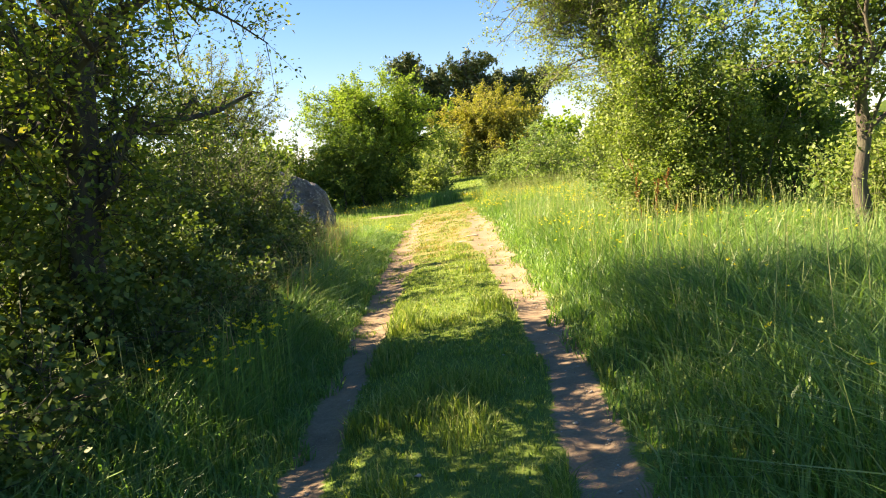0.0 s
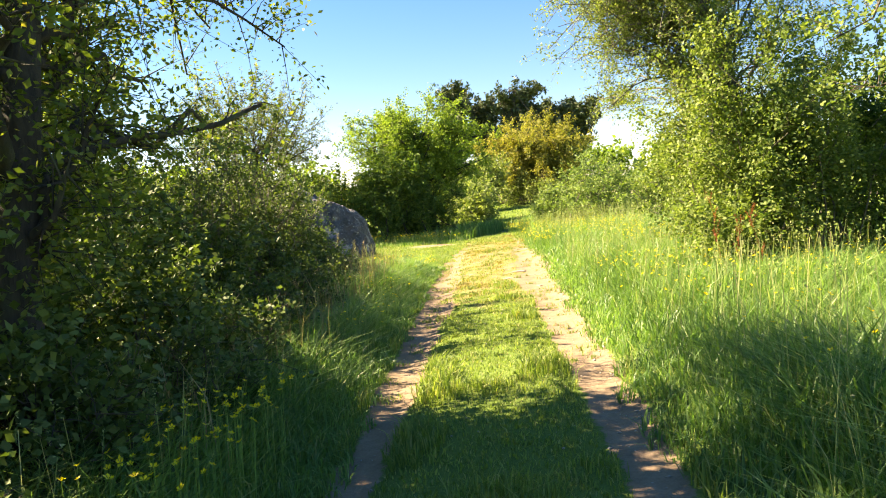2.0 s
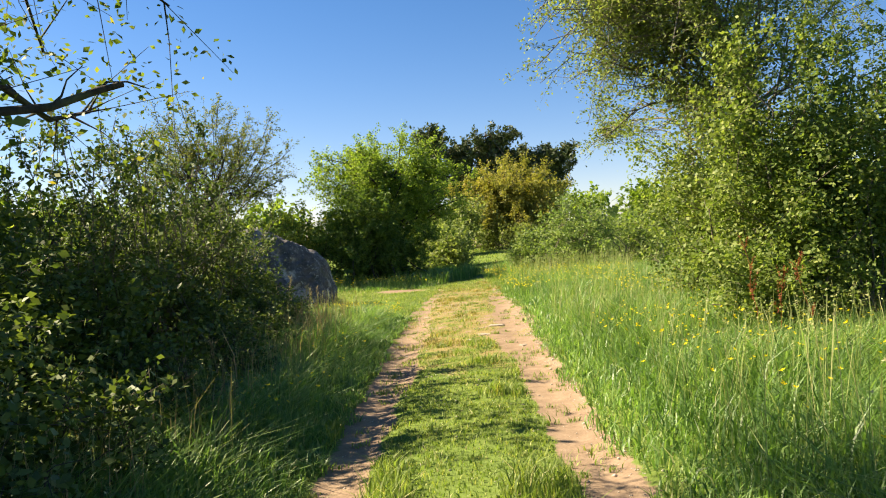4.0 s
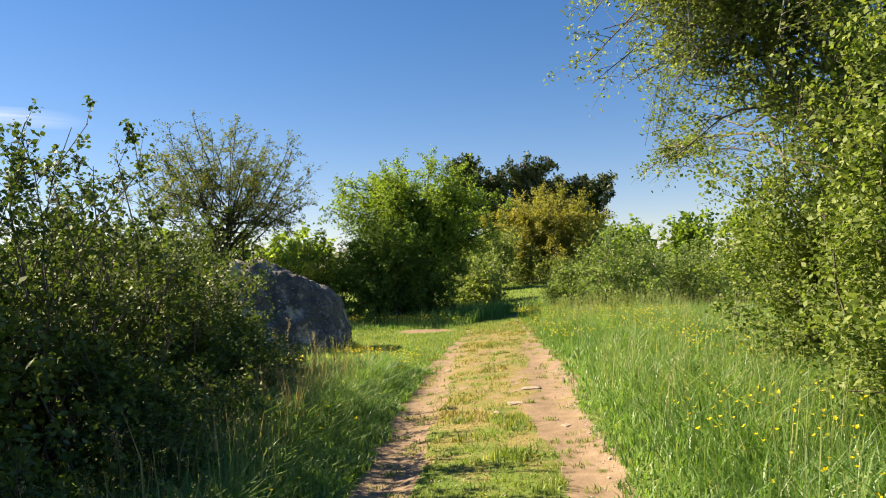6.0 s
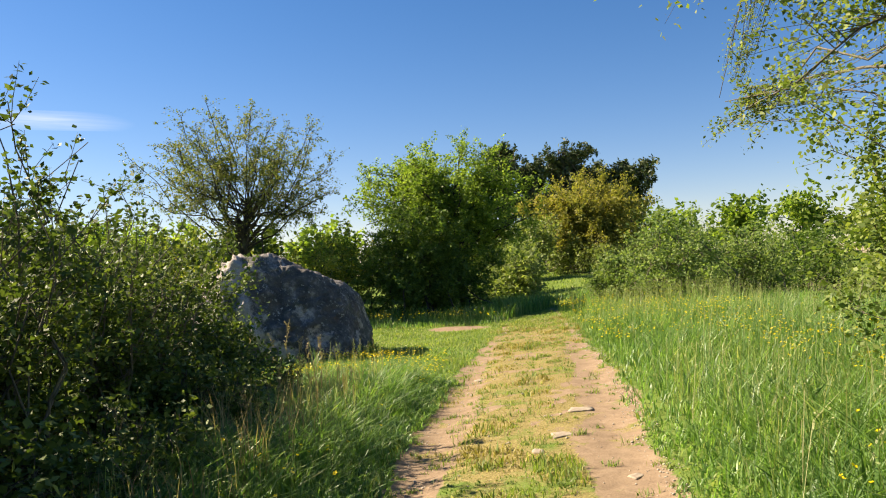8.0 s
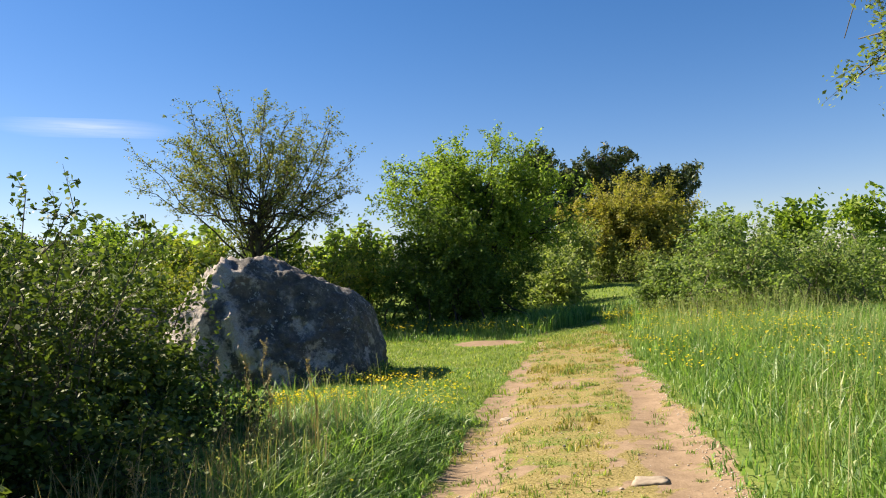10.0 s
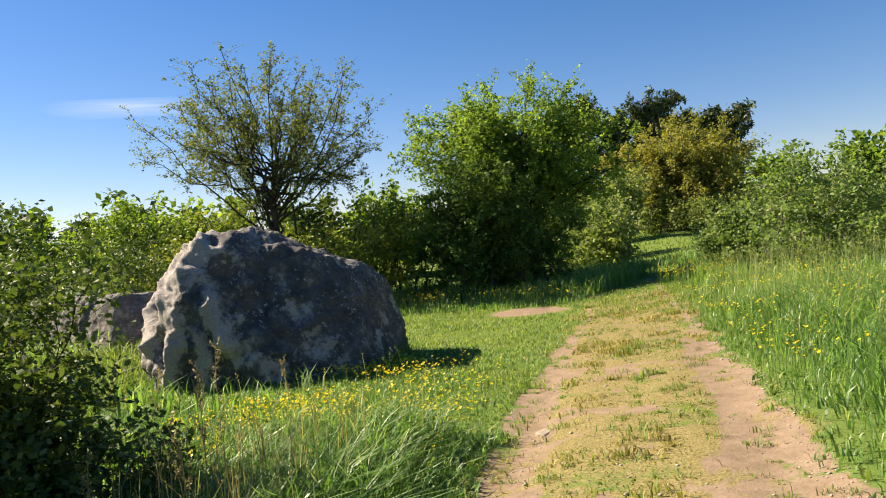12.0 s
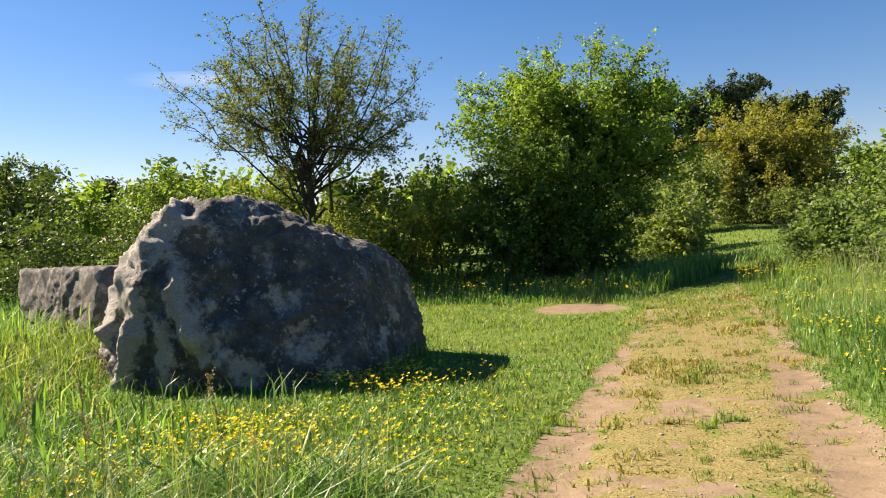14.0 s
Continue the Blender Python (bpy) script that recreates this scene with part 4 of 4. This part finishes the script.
# ---- distant woods all round ----
def far_woods():
    rng = np.random.RandomState(300)
    a = rng.uniform(0, 2 * np.pi, 14000)
    ring = 190 + 60 * rng.rand(len(a))
    top = 3.5 + 4.0 * lattice_noise(a * 40, a * 0, 2.0, 61) + 3.0 * lattice_noise(a * 40, a * 0, 0.6, 62)
    z = rng.rand(len(a)) ** 0.6 * top
    at = np.stack([np.sin(a) * ring, np.cos(a) * ring, z + 0.3], 1)
    v, f = leaves(at, rng, 3.2, 0.8)
    ob = part("distant_woods", v, f, LEAF_HEDGE)
    tagged(ob, "low band of distant green woods round the meadow", "woods", kind="stuff")


far_woods()


# ---- boulder and stones ----
def rock(name, label, base, size, planes, mat, seed, turn=0.0, rough=0.10, ridge=0.12, detail=5, category="boulder", hollows=(), ribs=(), knob=1.2, sharp=18):
    """A faceted rock: a ball cut down by planes (unit normal, distance), softened and broken up by noise."""
    bm = bmesh.new()
    bmesh.ops.create_icosphere(bm, subdivisions=detail, radius=1.0)
    wear_and_sun = []
    shift = Vector((seed * 3.7, seed * 1.3, seed * 2.1))
    for v in bm.verts:
        d = v.co.normalized()
        inv = 0.0
        for nx, ny, nz, h in planes:
            k = (nx * d.x + ny * d.y + nz * d.z) / h
            if k > 0:
                inv += k ** sharp
        r = 1.0 / max(inv, 1e-9) ** (1 / sharp)
        p = d * r
        big = noise.fractal(p * 0.9 + shift, 1.0, 2.0, 3)
        fin = noise.fractal(p * 4.5 + shift, 0.6, 2.1, 6)
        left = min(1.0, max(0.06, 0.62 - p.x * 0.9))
        bend = Vector((p.x * 1.5 + 0.3 * noise.noise(p * 1.3), p.y * 1.1, p.z * 0.8 + 0.5 * p.x))
        spine = noise.ridged_multi_fractal(bend * knob + shift, 1.0, 2.1, 3, 1.0, 2.0)
        p = p + d * (rough * 0.7 * big + rough * 0.30 * fin + ridge * (spine - 1.0) * left)
        scar = 0.0
        for rib in ribs:
            q = d * 1.5 + 0.09 * noise.noise_vector(p * 2.3 + shift)
            near = 9.0
            for a, b in zip(rib, rib[1:]):
                a, b = Vector(a).normalized() * 1.5, Vector(b).normalized() * 1.5
                f = max(0.0, min(1.0, (q - a).dot(b - a) / (b - a).length_squared))
                near = min(near, (q - a.lerp(b, f)).length)
            k = max(0.0, 1 - near / 0.19)
            p = p + d * (0.15 + 0.08 * noise.noise(p * 3.1)) * k ** 1.2 * min(1.0, max(0.1, (1.7 - p.z) / 0.7))
            scar = max(scar, 0.8 * k)
        for hx, hy, hz, hr, depth in hollows:
            k = (p - Vector((hx, hy, hz))).length / hr
            if k < 1:
                p = p - d * depth * (1 - k * k) ** 1.5
                scar = max(scar, 0.55 * min(1.0, 2.5 * (1 - k)))
        # spine and scar are pale worn stone; the plain left term paints in sunlight
        wear_and_sun.append(min(1.0, max(0.0, 0.6 * (spine - 0.7) * left + 0.22 * left + scar)) if ribs else 0.3)
        v.co = Vector((p.x * size[0], p.y * size[1], p.z * size[2]))
    for f in bm.faces:
        f.smooth = True
    me = bpy.data.meshes.new(name)
    bm.to_mesh(me)
    bm.free()
    me.attributes.new("wear_and_sun", "FLOAT", "POINT").data.foreach_set("value", wear_and_sun)
    me.materials.append(mat)
    ob = new(name, me)
    ob.matrix_world = pose(*base, 0, 0, turn)
    return tagged(ob, label, category)


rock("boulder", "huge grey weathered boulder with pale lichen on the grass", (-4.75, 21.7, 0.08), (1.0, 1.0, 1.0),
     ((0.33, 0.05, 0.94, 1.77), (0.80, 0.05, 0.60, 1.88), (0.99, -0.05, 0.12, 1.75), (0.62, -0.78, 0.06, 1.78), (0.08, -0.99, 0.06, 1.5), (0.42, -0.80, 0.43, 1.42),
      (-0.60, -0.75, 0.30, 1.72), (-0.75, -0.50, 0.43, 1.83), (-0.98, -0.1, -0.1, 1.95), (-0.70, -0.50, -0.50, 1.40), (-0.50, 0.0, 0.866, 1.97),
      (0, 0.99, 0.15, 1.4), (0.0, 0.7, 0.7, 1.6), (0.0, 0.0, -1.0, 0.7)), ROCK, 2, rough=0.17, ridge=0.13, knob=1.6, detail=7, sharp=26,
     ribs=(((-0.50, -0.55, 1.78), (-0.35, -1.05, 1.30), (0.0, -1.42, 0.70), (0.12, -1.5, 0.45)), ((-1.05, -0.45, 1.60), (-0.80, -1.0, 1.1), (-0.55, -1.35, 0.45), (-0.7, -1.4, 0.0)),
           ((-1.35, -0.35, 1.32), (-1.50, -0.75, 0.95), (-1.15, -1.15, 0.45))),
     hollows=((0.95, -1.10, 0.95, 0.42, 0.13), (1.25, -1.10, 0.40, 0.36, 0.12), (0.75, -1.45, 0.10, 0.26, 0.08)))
rock("rock_slab", "long low flat-topped grey rock slab in the grass", (-9.0, 23.65, 0.37), (1, 1, 1),
     ((-0.03, 0.05, 1.0, 0.82), (0.0, -0.97, 0.22, 0.78), (0, 1, 0, 0.9), (-0.92, -0.35, 0.15, 1.52), (1, 0, 0, 2.0), (0, 0, -1, 0.8), (-0.3, -0.95, 0.05, 0.98)), ROCK_FLAT, 5, turn=-20, rough=0.13, ridge=0.09, detail=6, knob=1.0, sharp=46)
rock("field_stone", "small rough stone lying in the grass near the boulder", (-7.2, 21.4, 0.0), (0.32, 0.25, 0.14), ((0, 0, 1, 1), (1, 0, 0, 1), (-1, 0, 0, 1), (0, 1, 0, 1), (0, -1, 0, 1), (0, 0, -1, 1)), ROCK_FLAT, 7, detail=3, category="stone")
for k, (x, y, sx, sy, s) in enumerate(((0.85, 14.6, 0.13, 0.11, 0.022), (0.60, 13.5, 0.13, 0.09, 0.012), (1.02, 12.1, 0.06, 0.05, 0.015), (-0.36, 17.6, 0.09, 0.06, 0.02), (0.35, 12.9, 0.07, 0.05, 0.02))):
    rock("flat_stone", "pale flat stone bedded in the track", (x, y, float(ground_z(x, y)) - 0.004), (sx, sy, s), ((0, 0, 1, 0.8), (1, 0, 0, 1), (-1, 0.2, 0, 0.9), (0, 1, 0, 1), (0.3, -1, 0, 0.9), (0, 0, -1, 1)), PALE_STONE, 11 + k, turn=20 * k, detail=3, category="stone")


def gravel():
    rng = np.random.RandomState(400)
    n = 6500
    y = rng.uniform(1, 26, n)
    which = rng.rand(n)
    x = np.where(which < 0.45, track_right(y) - 0.05 + rng.normal(0, 0.07, n), np.where(which < 0.75, rng.uniform(-0.3, 1.2, n), left_rut(y) + rng.normal(0, 0.15, n)))
    keep = rng.rand(n) < np.interp(y, (0, 7, 12, 26), (0.12, 0.35, 1, 0.8))
    x, y = x[keep], y[keep]
    n = len(x)
    s = np.clip(rng.lognormal(-5.1, 0.5, n), 0.003, 0.022)
    c = np.stack([x, y, ground_z(x, y) + s * 0.25], 1)
    corner = np.array([(1, 0, 0), (0.1, 1, 0), (-1, 0.2, 0), (-0.1, -1, 0), (0.1, 0.1, 0.6), (0, 0, -0.6)])
    a = rng.uniform(0, 6.28, n)
    rot = np.stack([np.cos(a), -np.sin(a), np.sin(a), np.cos(a)], 1).reshape(n, 2, 2)
    v = corner[None] * rng.uniform(0.6, 1.3, (n, 6, 1))
    v[:, :, :2] = np.einsum("nij,nkj->nki", rot, v[:, :, :2])
    v = c[:, None] + v * s[:, None, None]
    tri = np.array([(0, 1, 4), (1, 2, 4), (2, 3, 4), (3, 0, 4), (1, 0, 5), (2, 1, 5), (3, 2, 5), (0, 3, 5)])
    f = (np.arange(n)[:, None, None] * 6 + tri[None]).reshape(-1, 3)
    tagged(part("gravel", v.reshape(-1, 3), f, GRAVEL_MAT), "loose pale gravel chips scattered on the track", "gravel", kind="stuff")


gravel()


# ---- flowers and stalks ----
def buttercups(name, label, xs, ys, heights, seed, size=0.013):
    """Five-petalled cups on thin stems."""
    rng = np.random.RandomState(seed)
    n = len(xs)
    top = np.stack([xs + rng.normal(0, 0.02, n), ys + rng.normal(0, 0.02, n), ground_z(xs, ys) + heights], 1)
    a0 = rng.uniform(0, 6.28, n)
    s = size * rng.uniform(0.75, 1.3, n)
    tilt = rng.normal(0, 0.35, (n, 2))
    V, F = [], []
    for k in range(5):
        a = a0 + k * 1.2566
        ring = []
        for da, rr, zz in ((0, 0.1, 0), (-0.5, 0.8, 0.45), (0, 1.15, 0.6), (0.5, 0.8, 0.45)):
            px, py = np.cos(a + da) * rr * s, np.sin(a + da) * rr * s
            ring.append(np.stack([px, py, zz * s + px * tilt[:, 0] + py * tilt[:, 1]], 1) + top)
        V.append(np.stack(ring, 1))
    v = np.stack(V, 1).reshape(-1, 3)
    f = np.arange(n * 20).reshape(-1, 4)
    tagged(part(name, v, f, PETAL), label, "flowers", kind="stuff")
    root = np.stack([xs, ys, ground_z(xs, ys)], 1)
    w = np.array((0.0018, 0, 0))
    v = np.stack([root - w, root + w, top + w * 0.6, top - w * 0.6], 1).reshape(-1, 3)
    tagged(part("flower_stems", v, np.arange(4 * n).reshape(n, 4), GRASS_TALL), "thin green buttercup stems", "flowers", kind="stuff")


def flower_fields():
    rng = np.random.RandomState(500)
    def clump(n, x0, x1, y0, y1, cut, size=0.8, seed=71):
        x, y = rng.uniform(x0, x1, n), rng.uniform(y0, y1, n)
        k = lattice_noise(x, y, size, seed) > cut + rng.normal(0, 0.09, n)
        return x[k], y[k]
    x, y = clump(120, -1.75, -1.15, 2.9, 4.8, 0.45)
    buttercups("buttercups", "yellow buttercups in the shaded verge grass", x, y, 0.46 + 0.14 * rng.rand(len(x)), 1, 0.015)
    x, y = clump(230, -2.6, -1.0, 7, 13.6, 0.55)
    buttercups("buttercups", "scattered yellow buttercups along the verge", x, y, 0.30 + 0.15 * rng.rand(len(x)), 2)
    x, y = clump(11000, -5.6, -1.0, 16.4, 21.6, 0.44, 1.1, 72)
    k = off_boulder(x, y) & (np.abs(x + 3.0 + 0.35 * (y - 19)) < np.abs(rng.normal(0, 1.15, len(x))))
    buttercups("buttercups", "drift of yellow buttercups in the grass before the boulder", x[k], y[k], 0.09 + 0.09 * rng.rand(k.sum()), 3, 0.016)
    x, y = clump(6500, 1.5, 5.0, 5, 32, 0.53, 1.2, 73)
    k = rng.rand(len(x)) < np.interp(y, (5, 9, 14), (0.12, 0.35, 0.9))
    x, y = x[k], y[k]
    buttercups("buttercups", "yellow buttercups in the tall sunny meadow grass", x, y, (0.42 + 0.14 * rng.rand(len(x))) * np.interp(y, (5, 8, 12, 30), (1.1, 1, 0.85, 0.75)) * 1.02, 4, 0.0125)
    x, y = clump(160, 1.3, 4.0, 0.5, 8, 0.5, 1.0, 74)
    buttercups("buttercups", "a few yellow buttercups in the tall grass", x, y, 0.40 + 0.2 * rng.rand(len(x)), 5, 0.014)
    x, y = clump(500, -8, 0, 28.5, 31, 0.5, 1.0, 75)
    buttercups("buttercups", "yellow buttercups at the edge of the shade", x, y, 0.25 + 0.2 * rng.rand(len(x)), 6, 0.02)


flower_fields()


def dock(x, y, h, seed, mat, label, group=""):
    """A dead dock: a stiff stem, side stems, and dense seed clusters."""
    rng = np.random.RandomState(seed)
    root = new("dock_stalk")
    root.location = G(x, y)
    tagged(root, label, "weed", group)
    tb = Tubes()
    lean = rng.normal(0, 0.08, 2)
    line = bent((0, 0, -0.02), (lean[0], lean[1], h), (0, 0, h * 0.5), rng, 7, 0.03)
    tb.add(line, np.linspace(0.005, 0.002, 7), 5)
    spots = []
    for k in range(9):
        f = rng.uniform(0.45, 0.98)
        s = np.array([np.interp(f, np.linspace(0, 1, 7), line[:, i]) for i in range(3)])
        a = rng.uniform(0, 6.28)
        e = s + np.array((math.cos(a) * 0.06, math.sin(a) * 0.06, 0.14)) * rng.uniform(0.5, 1.2) * h
        tw = bent(s, e, (e - s) * 0.4, rng, 4, 0.05)
        tb.add(tw, np.linspace(0.002, 0.001, 4), 3)
        u = rng.uniform(0.2, 1, 22)
        p = np.stack([np.interp(u, np.linspace(0, 1, 4), tw[:, i]) for i in range(3)], 1)
        spots.append(p + rng.normal(0, 0.008, p.shape))
    tb.make("stem", mat, root)
    v, f = leaves(np.concatenate(spots), rng, 0.016, 0.8)
    tagged(part("seed_head", v, f, mat, root), kind="stuff")


for k, (x, y, h) in enumerate(((-3.35, 17.3, 0.85), (-3.1, 17.15, 1.0), (-2.75, 17.9, 0.7), (-3.8, 17.2, 0.75), (-4.4, 17.6, 0.6), (-2.2, 15.2, 0.8), (-2.4, 14.6, 0.75), (-2.1, 12.9, 0.7), (-2.3, 11.2, 0.8), (-2.2, 9.3, 0.7), (-2.5, 15.9, 0.9), (-2.0, 8.0, 0.7), (-1.95, 5.9, 0.7))):
    dock(x, y, h, 600 + k, STRAW, "dry brown dock stalk with seed heads in the grass", "dead stalks by the hedge")
for k, (x, y, h) in enumerate(((2.85, 9.0, 1.15), (3.05, 9.05, 0.95), (3.3, 8.9, 1.0))):
    dock(x, y, h, 640 + k, LEAF_RUST, "rust-red dock seed head against the thicket", "rusty docks")


def fallen_log():
    root = new("fallen_log")
    root.location = G(4.0, 64.0)
    tagged(root, "grey fallen log across the far end of the clearing", "log")
    rng = np.random.RandomState(9)
    tb = Tubes()
    tb.add(bent((-3.2, 0, 0.16), (3.0, 0.4, 0.2), (3.0, 0.1, 0.05), rng, 9, 0.015), np.linspace(0.2, 0.12, 9), 9)
    tb.make("stem", WOOD_GREY, root)
    tb = Tubes()
    tb.add(bent((1.0, 0.1, 0.15), (1.6, 0.2, 0.9), (0.2, 0, 0.4), rng, 5, 0.03), np.linspace(0.07, 0.03, 5), 6)
    tb.make("branch", WOOD_GREY, root)


fallen_log()


def leaning_pole():
    """A pale wooden pole that leans out of the scrub, with the stub of a rail near its top."""
    root = new("leaning_pole")
    root.location = G(16.0, 48)
    tagged(root, "pale weathered wooden pole leaning in far scrub", "pole")
    tb = Tubes()
    tb.add([(0, 0, -0.1), (-0.5, 0, 1.3), (-1.0, 0, 2.6)], (0.07, 0.065, 0.055), 8)
    tb.make("shaft", WOOD_GREY, root)
    tb = Tubes()
    tb.add([(-0.92, -0.05, 2.40), (-0.70, -0.06, 2.46)], (0.035, 0.03), 6)
    tb.make("rail_stub", WOOD_GREY, root)


leaning_pole()


def cloud():
    """A faint wisp of high cloud, far beyond the trees."""
    n = Nodes("cloud_wisp")
    c = n.add("ShaderNodeTexCoord").outputs["Generated"]
    mp = n.add("ShaderNodeMapping")
    mp.inputs["Location"].default_value = (-1.0, -1.0, -1.0)
    mp.inputs["Scale"].default_value = (2.0, 2.0, 2.0)
    n.link(c, mp.inputs["Vector"])
    g = n.t.nodes.new("ShaderNodeTexGradient")
    g.gradient_type = "SPHERICAL"
    n.link(mp.outputs[0], g.inputs[0])
    st = n.add("ShaderNodeMapping")
    st.inputs["Scale"].default_value = (2.0, 2.0, 7.0)
    n.link(c, st.inputs["Vector"])
    f = n.calc("MULTIPLY", n.calc("MULTIPLY", g.outputs["Fac"], n.noise(1.6, 5.0, 0.6, st.outputs[0])), 0.75)
    em = n.add("ShaderNodeEmission", Color=(0.75, 0.82, 1.0, 1.0), Strength=0.5)
    tr = n.add("ShaderNodeBsdfTransparent")
    m = n.add("ShaderNodeMixShader")
    n.link(f, m.inputs[0])
    n.link(tr.outputs[0], m.inputs[1])
    n.link(em.outputs[0], m.inputs[2])
    n.link(m.outputs[0], n.out.inputs["Surface"])
    v = [(-190, -126, -24), (190, 126, -10), (190, 126, 26), (-190, -126, 12)]
    ob = part("cloud", v, [(0, 1, 2, 3)], n.mat)
    ob.location = (-830, 1250, 305)
    ob.visible_shadow = False
    tagged(ob, "faint white wisp of high cloud", "cloud", kind="structure")


cloud()
